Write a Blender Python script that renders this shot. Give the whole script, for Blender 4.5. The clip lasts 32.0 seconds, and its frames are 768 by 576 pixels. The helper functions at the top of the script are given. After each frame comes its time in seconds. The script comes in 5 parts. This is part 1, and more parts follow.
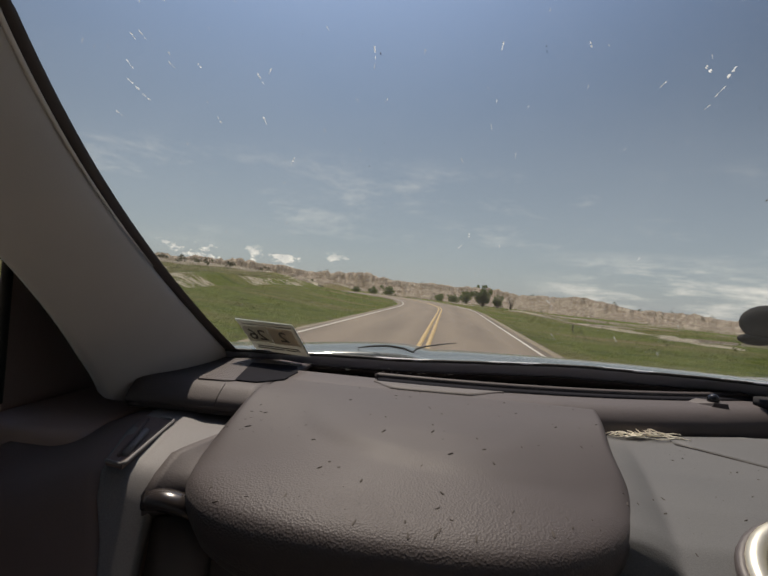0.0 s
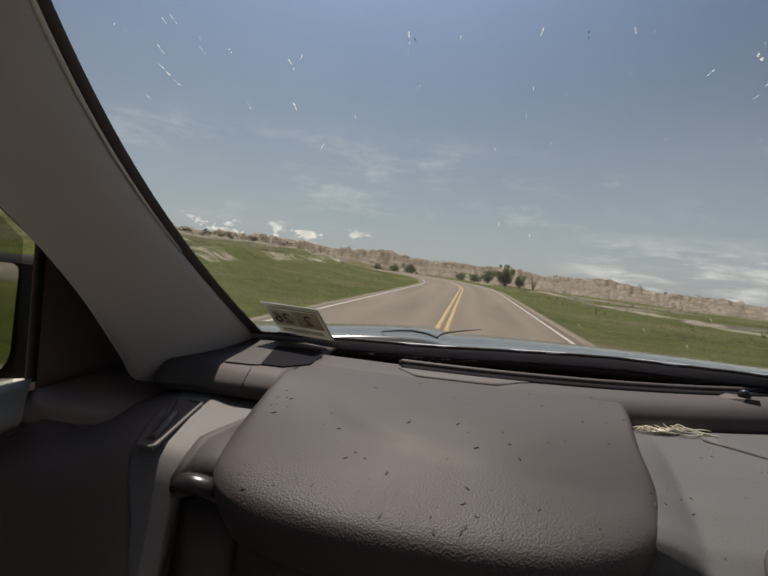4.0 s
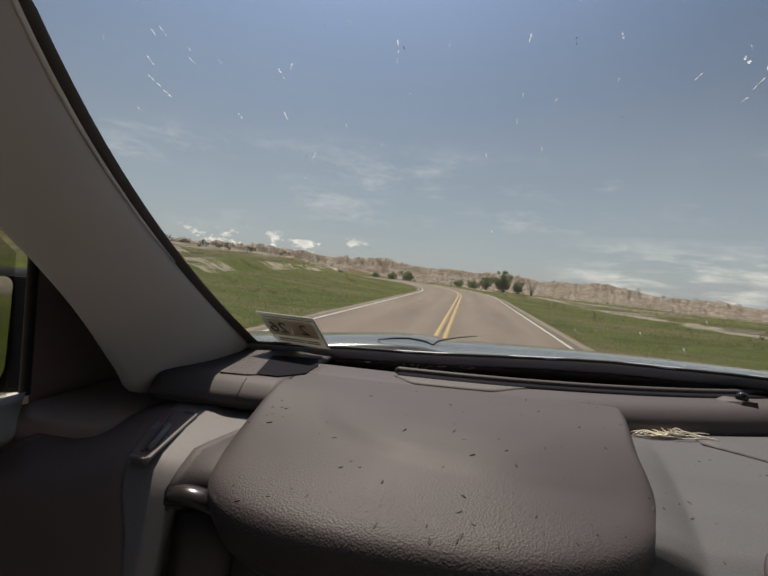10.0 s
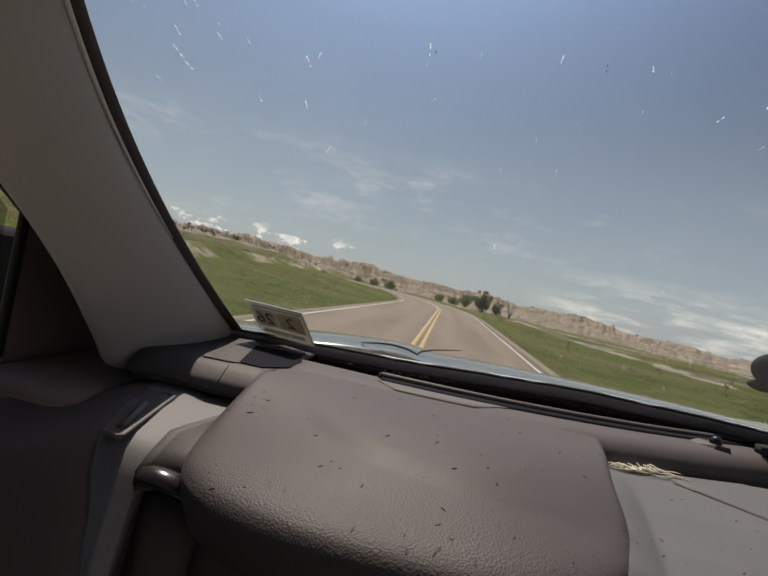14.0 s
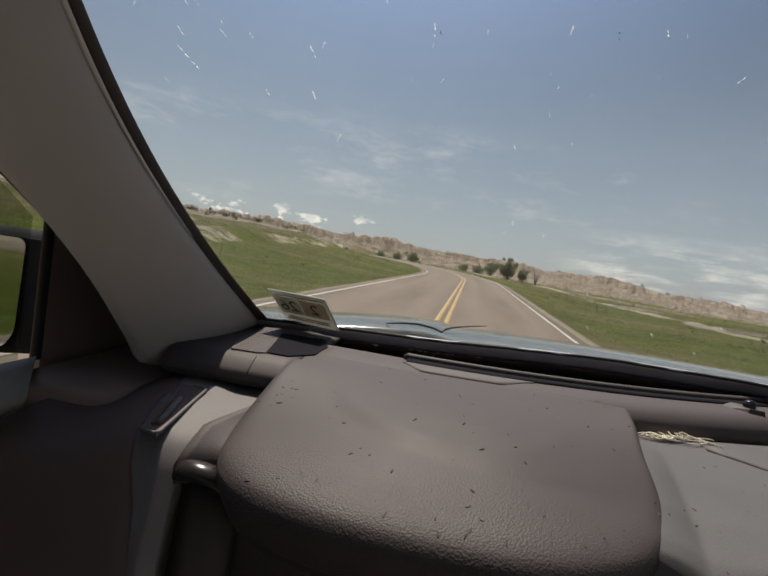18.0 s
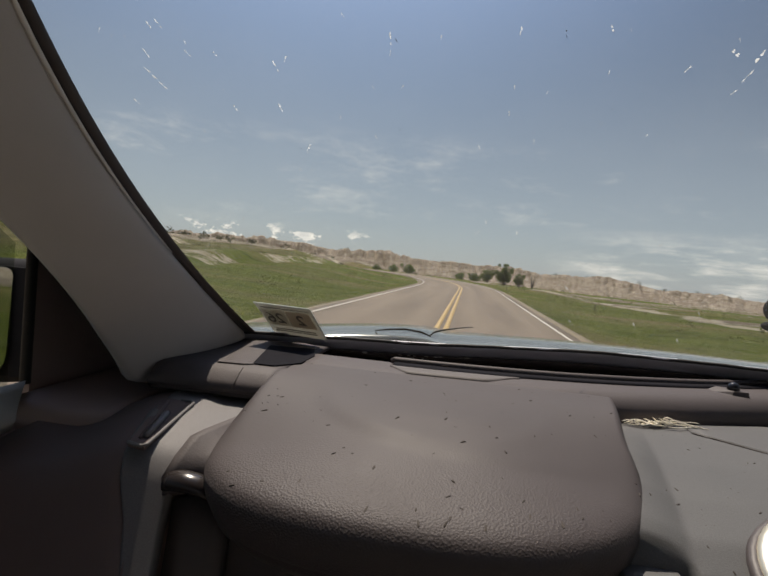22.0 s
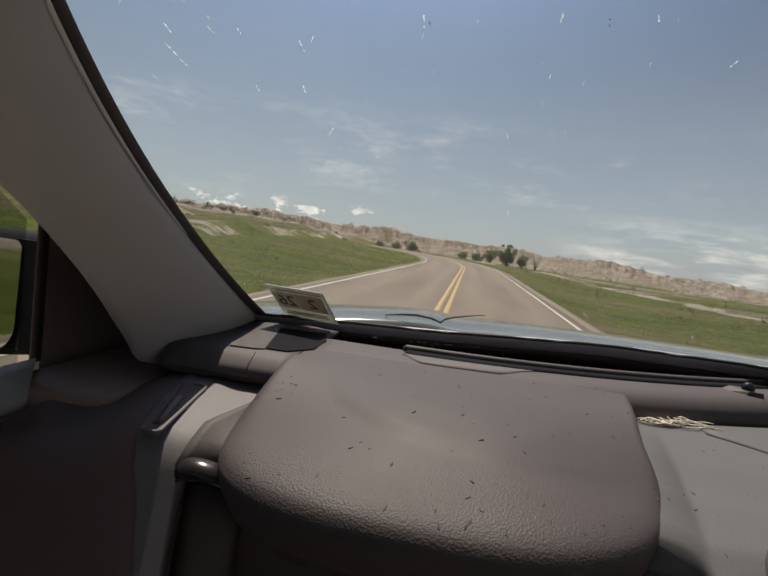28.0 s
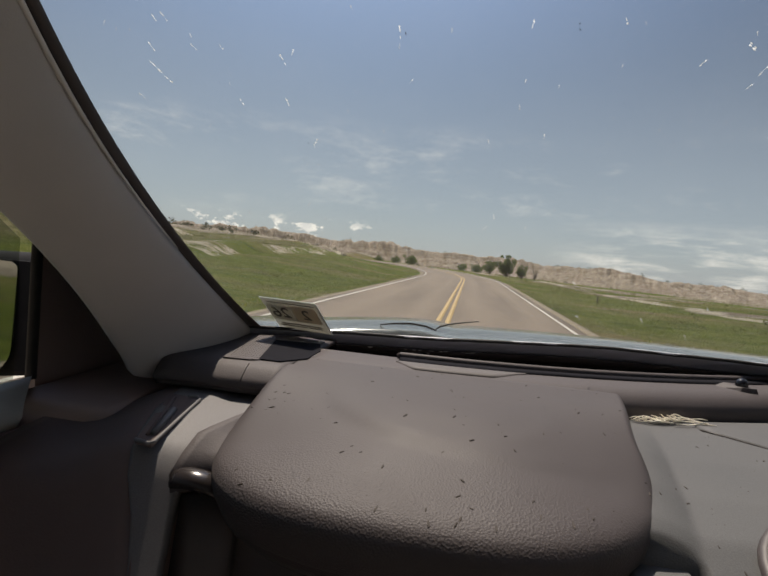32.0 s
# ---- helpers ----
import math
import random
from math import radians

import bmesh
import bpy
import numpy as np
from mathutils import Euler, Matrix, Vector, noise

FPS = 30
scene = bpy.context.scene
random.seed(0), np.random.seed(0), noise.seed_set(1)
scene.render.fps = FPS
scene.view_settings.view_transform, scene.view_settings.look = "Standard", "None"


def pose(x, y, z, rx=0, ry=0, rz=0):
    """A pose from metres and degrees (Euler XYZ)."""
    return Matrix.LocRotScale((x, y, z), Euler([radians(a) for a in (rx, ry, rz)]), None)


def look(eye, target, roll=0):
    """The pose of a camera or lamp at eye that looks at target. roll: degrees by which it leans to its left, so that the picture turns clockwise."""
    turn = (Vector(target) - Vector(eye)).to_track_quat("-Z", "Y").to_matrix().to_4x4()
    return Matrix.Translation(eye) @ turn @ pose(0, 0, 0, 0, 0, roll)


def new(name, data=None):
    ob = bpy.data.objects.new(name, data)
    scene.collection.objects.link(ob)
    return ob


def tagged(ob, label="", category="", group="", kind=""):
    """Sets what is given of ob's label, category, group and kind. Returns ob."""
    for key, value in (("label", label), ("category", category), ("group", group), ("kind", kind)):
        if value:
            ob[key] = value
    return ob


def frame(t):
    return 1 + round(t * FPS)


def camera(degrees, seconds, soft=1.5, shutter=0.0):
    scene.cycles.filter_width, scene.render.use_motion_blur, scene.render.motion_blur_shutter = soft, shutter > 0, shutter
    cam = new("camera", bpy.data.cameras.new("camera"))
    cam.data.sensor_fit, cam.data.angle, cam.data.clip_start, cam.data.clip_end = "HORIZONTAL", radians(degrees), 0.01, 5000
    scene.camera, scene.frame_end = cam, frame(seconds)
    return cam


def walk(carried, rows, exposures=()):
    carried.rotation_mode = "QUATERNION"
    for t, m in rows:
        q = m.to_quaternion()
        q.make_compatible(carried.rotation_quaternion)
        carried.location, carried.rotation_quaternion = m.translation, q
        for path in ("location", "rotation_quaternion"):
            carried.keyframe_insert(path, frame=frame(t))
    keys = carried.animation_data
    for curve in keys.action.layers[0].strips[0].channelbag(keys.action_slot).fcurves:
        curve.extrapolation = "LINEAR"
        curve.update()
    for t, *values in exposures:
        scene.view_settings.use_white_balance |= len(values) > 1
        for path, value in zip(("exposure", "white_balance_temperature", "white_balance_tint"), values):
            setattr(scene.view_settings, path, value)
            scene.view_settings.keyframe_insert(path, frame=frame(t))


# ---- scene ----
cam = camera(70.0, 32.0, soft=1.7)
# seconds, eye (x, y, z), yaw to the left, pitch up, roll; the car stands with its nose along +y
PATH = [
    (0.0, 0.0110, -0.0009, 1.2889, 6.11, 0.04, 4.82),
    (0.5, 0.0046, 0.0080, 1.2966, 7.48, -1.84, 6.52),
    (1.0, 0.0048, 0.0064, 1.2994, 7.58, -1.82, 6.00),
    (1.5, 0.0066, 0.0059, 1.3001, 7.47, -1.30, 6.48),
    (2.0, 0.0031, 0.0045, 1.2998, 7.66, -1.23, 6.65),
    (2.5, 0.0101, 0.0067, 1.2989, 7.39, -0.95, 5.60),
    (3.0, 0.0074, 0.0035, 1.2906, 7.00, -0.54, 5.30),
    (3.5, 0.0006, 0.0033, 1.2980, 7.99, -2.13, 6.21),
    (5.5, 0.0118, 0.0054, 1.3040, 8.37, -2.67, 4.31),
    (6.0, 0.0106, 0.0063, 1.3016, 8.26, -1.94, 4.06),
    (6.5, -0.0026, 0.0015, 1.3046, 8.43, -2.43, 6.51),
    (7.0, 0.0033, 0.0027, 1.3057, 9.21, -3.53, 4.23),
    (7.5, 0.0103, 0.0047, 1.3031, 8.11, -1.55, 5.01),
    (8.0, 0.0140, 0.0053, 1.2970, 8.10, -1.59, 3.85),
    (8.5, 0.0163, 0.0082, 1.3009, 8.05, -1.62, 3.33),
    (9.0, -0.0009, 0.0016, 1.3040, 8.40, -2.21, 6.07),
    (9.5, 0.0061, 0.0063, 1.3036, 8.37, -3.01, 5.04),
    (10.0, 0.0069, 0.0054, 1.3013, 8.00, -1.64, 5.06),
    (10.5, 0.0051, 0.0068, 1.3012, 7.65, -1.54, 5.62),
    (11.0, -0.0081, -0.0012, 1.3168, 9.68, -3.65, 9.67),
    (11.5, -0.0135, -0.0071, 1.3095, 9.10, -2.17, 9.26),
    (12.0, 0.0039, 0.0069, 1.3026, 8.21, -3.02, 5.38),
    (12.5, -0.0061, 0.0022, 1.3050, 8.43, -2.86, 7.00),
    (13.0, 0.0032, 0.0043, 1.3029, 8.30, -2.37, 5.46),
    (13.5, 0.0010, 0.0081, 1.3018, 7.64, -2.24, 7.98),
    (14.0, -0.0121, 0.0097, 1.2940, 6.14, -0.68, 12.06),
    (14.5, 0.0001, -0.0039, 1.3078, 8.79, -1.51, 4.98),
    (16.5, 0.0265, 0.0025, 1.2984, 8.29, -1.59, 3.60),
    (17.0, 0.0270, 0.0029, 1.2969, 8.14, -1.43, 3.73),
    (17.5, 0.0259, 0.0038, 1.2971, 8.07, -1.65, 4.20),
    (18.0, -0.0094, 0.0083, 1.3079, 8.13, -3.82, 8.59),
    (18.5, 0.0115, -0.0021, 1.3024, 8.35, -1.86, 6.14),
    (19.0, 0.0110, 0.0003, 1.3014, 8.21, -2.40, 6.21),
    (19.5, 0.0161, 0.0018, 1.2999, 8.08, -2.45, 5.52),
    (20.0, 0.0119, 0.0015, 1.3013, 8.04, -2.67, 6.27),
    (20.5, 0.0032, -0.0025, 1.3027, 8.31, -2.46, 7.67),
    (21.0, 0.0092, -0.0001, 1.3025, 8.25, -2.50, 6.54),
    (21.5, 0.0159, 0.0016, 1.3005, 8.20, -2.47, 5.18),
    (22.0, 0.0161, -0.0020, 1.3000, 8.03, -2.43, 5.15),
    (22.5, 0.0171, 0.0031, 1.3000, 8.17, -3.07, 5.17),
    (23.0, 0.0161, 0.0016, 1.3010, 8.12, -2.56, 5.57),
    (23.5, 0.0043, 0.0010, 1.3042, 8.14, -3.26, 6.73),
    (24.0, 0.0150, 0.0030, 1.3010, 8.15, -3.17, 5.46),
    (24.5, 0.0124, 0.0045, 1.3022, 8.11, -3.98, 5.49),
    (25.0, -0.0052, 0.0067, 1.3063, 7.96, -4.11, 7.48),
    (25.5, 0.0017, 0.0024, 1.3071, 8.27, -4.41, 7.17),
    (27.5, -0.0007, 0.0037, 1.3101, 7.73, -4.30, 6.12),
    (28.0, -0.0061, 0.0089, 1.3124, 7.98, -4.87, 7.11),
    (28.5, 0.0034, 0.0006, 1.3044, 7.90, -3.01, 5.66),
    (29.0, 0.0022, 0.0025, 1.3056, 7.73, -3.40, 5.62),
    (29.5, 0.0129, 0.0018, 1.2993, 7.89, -2.52, 4.53),
    (30.0, 0.0170, 0.0002, 1.3062, 8.26, -3.61, 4.63),
    (30.5, 0.0042, 0.0024, 1.3044, 7.88, -3.50, 5.55),
    (31.0, -0.0018, 0.0002, 1.3101, 8.33, -3.87, 6.20),
    (31.5, 0.0096, 0.0017, 1.3050, 8.38, -3.05, 4.87),
    (32.0, 0.0089, 0.0026, 1.3050, 8.18, -3.37, 5.23),
]


def aimed(x, y, z, yaw, pitch, roll):
    a, b = radians(yaw), radians(pitch)
    ahead = Vector((-math.sin(a) * math.cos(b), math.cos(a) * math.cos(b), math.sin(b)))
    return look((x, y, z), Vector((x, y, z)) + ahead, roll)


walk(cam, [(t, aimed(*row)) for t, *row in PATH], [(0.0, 0.02, 7350, 12), (10.0, 0.09, 7350, 12), (20.0, 0.14, 7350, 12), (32.0, 0.19, 7350, 12)])

# ---- light ----
SUN_AZ, SUN_EL = -18.0, 63.0            # degrees from +y to the right, and up
sun_way = Vector((math.sin(radians(SUN_AZ)) * math.cos(radians(SUN_EL)), math.cos(radians(SUN_AZ)) * math.cos(radians(SUN_EL)), math.sin(radians(SUN_EL))))
sun = new("sun", bpy.data.lights.new("sun", "SUN"))
sun.data.energy, sun.data.angle, sun.data.color = 4.8, radians(0.53), (1.0, 0.95, 0.87)
sun.matrix_world = look(sun_way * 50, (0, 0, 0))


def build_world():
    w = bpy.data.worlds.new("sky")
    w.use_nodes = True
    scene.world = w
    nt = w.node_tree
    N, L = nt.nodes, nt.links
    N.clear()
    out, bg = N.new("ShaderNodeOutputWorld"), N.new("ShaderNodeBackground")
    sky = N.new("ShaderNodeTexSky")
    sky.sky_type, sky.sun_disc = "NISHITA", False
    sky.sun_elevation, sky.sun_rotation = radians(SUN_EL), radians(SUN_AZ)
    sky.air_density, sky.dust_density, sky.ozone_density, sky.altitude = 1.0, 1.7, 2.4, 1500
    geo = N.new("ShaderNodeTexCoord")
    sep = N.new("ShaderNodeSeparateXYZ")
    L.new(geo.outputs["Generated"], sep.inputs[0])

    def m(op, a, b=None, clamp=False):
        n = N.new("ShaderNodeMath")
        n.operation, n.use_clamp = op, clamp
        for i, v in enumerate((a, b)):
            if v is None:
                continue
            if isinstance(v, (int, float)):
                n.inputs[i].default_value = v
            else:
                L.new(v, n.inputs[i])
        return n.outputs[0]

    az = m("MULTIPLY", m("ARCTAN2", sep.outputs[0], sep.outputs[1]), 57.2958)
    el = m("MULTIPLY", m("ARCSINE", sep.outputs[2]), 57.2958)

    def band(v, lo, hi, soft):
        n = N.new("ShaderNodeMapRange")
        n.interpolation_type = "SMOOTHSTEP"
        L.new(v, n.inputs[0])
        n.inputs[1].default_value, n.inputs[2].default_value = lo - soft, lo + soft
        k = N.new("ShaderNodeMapRange")
        k.interpolation_type = "SMOOTHSTEP"
        L.new(v, k.inputs[0])
        k.inputs[1].default_value, k.inputs[2].default_value, k.inputs[3].default_value, k.inputs[4].default_value = hi - soft, hi + soft, 1, 0
        return m("MULTIPLY", n.outputs[0], k.outputs[0])

    def noise_of(sx, sy, scale, detail, rough, seed):
        c = N.new("ShaderNodeCombineXYZ")
        L.new(m("MULTIPLY", az, sx), c.inputs[0])
        L.new(m("MULTIPLY", el, sy), c.inputs[1])
        c.inputs[2].default_value = seed
        n = N.new("ShaderNodeTexNoise")
        n.inputs["Scale"].default_value, n.inputs["Detail"].default_value, n.inputs["Roughness"].default_value = scale, detail, rough
        L.new(c.outputs[0], n.inputs["Vector"])
        return n.outputs["Fac"]

    def cover(noise_out, lo, hi):
        n = N.new("ShaderNodeMapRange")
        n.interpolation_type = "SMOOTHSTEP"
        L.new(noise_out, n.inputs[0])
        n.inputs[1].default_value, n.inputs[2].default_value = lo, hi
        return n.outputs[0]

    # a low bank of stratus, feathery wisps higher up, and a row of small cumulus over the ridge
    bank = m("MULTIPLY", cover(noise_of(0.085, 0.50, 1.0, 10, 0.66, 3.1), 0.41, 0.66), band(el, -1.0, 4.0, 1.8))
    bank = m("MULTIPLY", bank, band(az, 12.0, 120.0, 5.0))
    wisp = m("MULTIPLY", cover(noise_of(0.09, 0.30, 1.0, 8, 0.72, 8.4), 0.50, 0.80), band(el, 4.0, 12.0, 2.5))
    wisp = m("MULTIPLY", wisp, 0.40)
    puff = m("MULTIPLY", cover(noise_of(0.36, 0.66, 1.0, 12, 0.64, 5.7), 0.52, 0.59), band(el, 1.2, 3.0, 0.7))
    puff = m("MULTIPLY", puff, band(az, -90.0, -10.0, 3.0))
    total = m("MAXIMUM", m("MAXIMUM", bank, wisp), puff, True)
    haze = N.new("ShaderNodeMapRange")
    haze.interpolation_type = "SMOOTHSTEP"
    L.new(el, haze.inputs[0])
    for slot, v in enumerate((-2.0, 30.0, 0.58, 0.0), 1):
        haze.inputs[slot].default_value = v
    pale = N.new("ShaderNodeMix")
    pale.data_type = "RGBA"
    L.new(haze.outputs[0], pale.inputs["Factor"])
    # the bright aureole round the sun, strengthened to stand in for lens veil
    near = N.new("ShaderNodeVectorMath")
    near.operation = "DOT_PRODUCT"
    L.new(geo.outputs["Generated"], near.inputs[0])
    near.inputs[1].default_value = sun_way
    glow = m("ADD", m("MULTIPLY", m("POWER", m("MAXIMUM", near.outputs["Value"], 0.0), 6.5), 5.6), 0.70)
    lit = N.new("ShaderNodeVectorMath")
    lit.operation = "SCALE"
    L.new(sky.outputs[0], lit.inputs[0])
    L.new(glow, lit.inputs["Scale"])
    L.new(lit.outputs["Vector"], pale.inputs["A"])
    pale.inputs["B"].default_value = (7.3, 8.6, 10.4, 1)
    mix = N.new("ShaderNodeMix")
    mix.data_type = "RGBA"
    L.new(m("MULTIPLY", total, 0.88), mix.inputs["Factor"])
    L.new(pale.outputs["Result"], mix.inputs["A"])
    body = N.new("ShaderNodeMix")
    body.data_type = "RGBA"
    L.new(cover(noise_of(0.9, 1.5, 1.0, 8, 0.6, 12.3), 0.36, 0.64), body.inputs["Factor"])
    body.inputs["A"].default_value, body.inputs["B"].default_value = (11.6, 11.9, 12.4, 1), (15.5, 15.4, 15.2, 1)
    L.new(body.outputs["Result"], mix.inputs["B"])
    L.new(mix.outputs["Result"], bg.inputs["Color"])
    bg.inputs["Strength"].default_value = 0.0565
    L.new(bg.outputs[0], out.inputs[0])


build_world()


# ---- materials ----
class Mat:
    """A small builder of node materials: a Principled shader with noise-driven colour and bump."""

    def __init__(self, name, rough=0.6, metal=0.0, spec=0.5):
        self.mat = bpy.data.materials.new(name)
        self.mat.use_nodes = True
        self.n, self.l = self.mat.node_tree.nodes, self.mat.node_tree.links
        self.p = self.n["Principled BSDF"]
        self.p.inputs["Roughness"].default_value, self.p.inputs["Metallic"].default_value = rough, metal
        self.p.inputs["Specular IOR Level"].default_value = spec
        self.coord = self.n.new("ShaderNodeTexCoord").outputs["Object"]

    def noise(self, scale, detail=4, rough=0.55, stretch=None):
        v = self.coord
        if stretch:
            mp = self.n.new("ShaderNodeMapping")
            mp.inputs["Scale"].default_value = stretch
            self.l.new(v, mp.inputs[0])
            v = mp.outputs[0]
        t = self.n.new("ShaderNodeTexNoise")
        t.inputs["Scale"].default_value, t.inputs["Detail"].default_value, t.inputs["Roughness"].default_value = scale, detail, rough
        self.l.new(v, t.inputs["Vector"])
        return t.outputs["Fac"]

    def voronoi(self, scale, feature="F1"):
        t = self.n.new("ShaderNodeTexVoronoi")
        t.feature = feature
        t.inputs["Scale"].default_value = scale
        self.l.new(self.coord, t.inputs["Vector"])
        return t.outputs["Distance"]

    def attr(self, name):
        t = self.n.new("ShaderNodeAttribute")
        t.attribute_name = name
        return t.outputs["Fac"]

    def ramp(self, fac, *stops):
        r = self.n.new("ShaderNodeValToRGB")
        while len(r.color_ramp.elements) < len(stops):
            r.color_ramp.elements.new(0.5)
        for e, (at, c) in zip(r.color_ramp.elements, stops):
            e.position, e.color = at, (*c, 1) if len(c) == 3 else c
        self.l.new(fac, r.inputs[0])
        return r.outputs["Color"]

    def mix(self, fac, a, b, kind="MIX"):
        x = self.n.new("ShaderNodeMix")
        x.data_type, x.blend_type = "RGBA", kind
        for key, v in (("Factor", fac), ("A", a), ("B", b)):
            if isinstance(v, (int, float)):
                x.inputs[key].default_value = v
            elif isinstance(v, tuple):
                x.inputs[key].default_value = (*v, 1)
            else:
                self.l.new(v, x.inputs[key])
        return x.outputs["Result"]

    def math(self, op, a, b=0.0, clamp=False):
        x = self.n.new("ShaderNodeMath")
        x.operation, x.use_clamp = op, clamp
        for i, v in enumerate((a, b)):
            if isinstance(v, (int, float)):
                x.inputs[i].default_value = v
            else:
                self.l.new(v, x.inputs[i])
        return x.outputs[0]

    def color(self, v):
        if isinstance(v, tuple):
            self.p.inputs["Base Color"].default_value = (*v, 1)
        else:
            self.l.new(v, self.p.inputs["Base Color"])
        return self

    def rough(self, v):
        self.l.new(v, self.p.inputs["Roughness"])
        return self

    def bump(self, height, strength=0.3, distance=0.002):
        b = self.n.new("ShaderNodeBump")
        b.inputs["Strength"].default_value, b.inputs["Distance"].default_value = strength, distance
        self.l.new(height, b.inputs["Height"])
        self.l.new(b.outputs[0], self.p.inputs["Normal"])
        return self


def plain(name, a, b, scale, rough=0.6, metal=0.0, bump=0.0, bump_scale=400, spec=0.5):
    """Two tones of one colour mixed by noise, with a fine grain."""
    k = Mat(name, rough, metal, spec)
    k.color(k.mix(k.noise(scale), a, b))
    if bump:
        k.bump(k.noise(bump_scale, 2), bump, 0.001)
    return k.mat


def vinyl(name, dark, light, grain, strength):
    """Moulded dashboard skin with a leather grain and dusty, sun-worn patches."""
    k = Mat(name, 0.62, 0.0, 0.25)
    dust = k.noise(9, 6, 0.6)
    base = k.mix(dust, dark, light)
    fine = k.ramp(k.noise(900, 2), (0.35, (0.86, 0.86, 0.86)), (0.7, (1.08, 1.08, 1.08)))
    k.color(k.mix(1.0, base, fine, "MULTIPLY"))
    k.rough(k.math("ADD", k.math("MULTIPLY", dust, 0.2), 0.52))
    cells = k.math("ADD", k.voronoi(grain), k.math("MULTIPLY", k.noise(grain * 0.6, 2), 0.6))
    k.bump(cells, strength, 0.0007)
    return k.mat


M_PAD = vinyl("padded_vinyl", (0.065, 0.055, 0.056), (0.080, 0.069, 0.070), 500, 0.22)
def hood_vinyl():
    """The hood's skin: a coarse pebble grain along the front rim, worn nearly smooth further back."""
    k = Mat("padded_leather_grain", 0.62, 0.0, 0.25)
    dust = k.noise(9, 6, 0.6)
    k.color(k.mix(dust, (0.052, 0.044, 0.0445), (0.065, 0.0555, 0.056)))
    k.rough(k.math("ADD", k.math("MULTIPLY", dust, 0.2), 0.50))
    sep = k.n.new("ShaderNodeSeparateXYZ")
    k.l.new(k.coord, sep.inputs[0])
    fade = k.n.new("ShaderNodeMapRange")
    fade.interpolation_type = "SMOOTHSTEP"
    k.l.new(k.math("ADD", sep.outputs[1], k.math("MULTIPLY", k.math("SUBTRACT", k.noise(14, 3), 0.5), 0.06)), fade.inputs[0])
    for slot, v in enumerate((0.43, 0.53, 1.0, 0.16), 1):
        fade.inputs[slot].default_value = v
    cells = k.math("ADD", k.voronoi(500), k.math("MULTIPLY", k.noise(420, 2), 0.5))
    k.bump(k.math("MULTIPLY", cells, fade.outputs[0]), 0.60, 0.0006)
    return k.mat


M_HOODPAD = hood_vinyl()
M_PANEL = vinyl("grey_panel_plastic", (0.123, 0.119, 0.124), (0.152, 0.145, 0.150), 800, 0.15)
M_SMOOTH = vinyl("smooth_grey_plastic", (0.135, 0.130, 0.133), (0.155, 0.149, 0.152), 900, 0.05)
M_TRIM = plain("pillar_trim_plastic", (0.43, 0.415, 0.41), (0.48, 0.465, 0.46), 14, 0.7, 0, 0.25, 700)
M_SEAM = plain("sun_pale_bead", (0.62, 0.60, 0.57), (0.70, 0.68, 0.65), 30, 0.3)
M_TRAY = vinyl("sunlit_tray_plastic", (0.092, 0.082, 0.080), (0.108, 0.097, 0.094), 600, 0.12)
M_COOL = vinyl("cool_grey_panel", (0.086, 0.087, 0.089), (0.107, 0.107, 0.109), 800, 0.15)
M_BLACK = plain("black_plastic", (0.050, 0.040, 0.039), (0.062, 0.051, 0.050), 30, 0.55, 0, 0.2, 500)
M_DOOR = plain("dark_door_plastic", (0.27, 0.205, 0.19), (0.33, 0.255, 0.235), 12, 0.6, 0, 0.2, 500)
M_END = plain("shadow_brown_plastic", (0.115, 0.086, 0.080), (0.14, 0.107, 0.099), 12, 0.7, 0, 0.2, 500, 0.2)
M_SILL = plain("sun_pale_door_sill", (0.27, 0.262, 0.235), (0.33, 0.32, 0.29), 20, 0.65, 0, 0.2, 600)
M_GLOSS = plain("piano_black", (0.010, 0.010, 0.012), (0.016, 0.015, 0.018), 20, 0.12)
M_SATIN = plain("satin_champagne", (0.66, 0.61, 0.48), (0.74, 0.69, 0.56), 60, 0.32, 0.7)
M_DIRT = plain("dry_dirt", (0.036, 0.029, 0.025), (0.058, 0.048, 0.042), 300, 0.9)
M_BEZEL = plain("satin_bronze_bezel", (0.024, 0.020, 0.020), (0.034, 0.028, 0.028), 40, 0.24, 0.2)
# Black glass border, its base colour raised to stand in for reflected light.
M_FRIT = plain("lifted_black_border", (0.40, 0.42, 0.49), (0.47, 0.49, 0.56), 40, 0.30)
M_COWL = plain("dusty_black_cowl", (0.004, 0.004, 0.004), (0.007, 0.007, 0.008), 22, 0.9, 0, 0.2, 300, 0.03)
M_MATTE = plain("matte_black_rubber", (0.026, 0.026, 0.028), (0.036, 0.036, 0.038), 40, 0.95, 0, 0.2, 300, 0.05)
M_COVER = plain("dark_cover_plastic", (0.013, 0.013, 0.016), (0.018, 0.018, 0.022), 40, 0.95, 0, 0.2, 300, 0.03)
M_RUBBER = plain("rubber", (0.015, 0.015, 0.015), (0.03, 0.03, 0.03), 80, 0.7)
M_FLAKE = plain("sealant_glint_white", (0.62, 0.62, 0.62), (0.78, 0.78, 0.77), 200, 0.35)
M_LINER = plain("headliner_cloth", (0.56, 0.535, 0.50), (0.63, 0.60, 0.565), 60, 0.9, 0, 0.4, 900)
M_STRAW = plain("dry_straw", (0.74, 0.69, 0.57), (0.88, 0.83, 0.72), 120, 0.8)


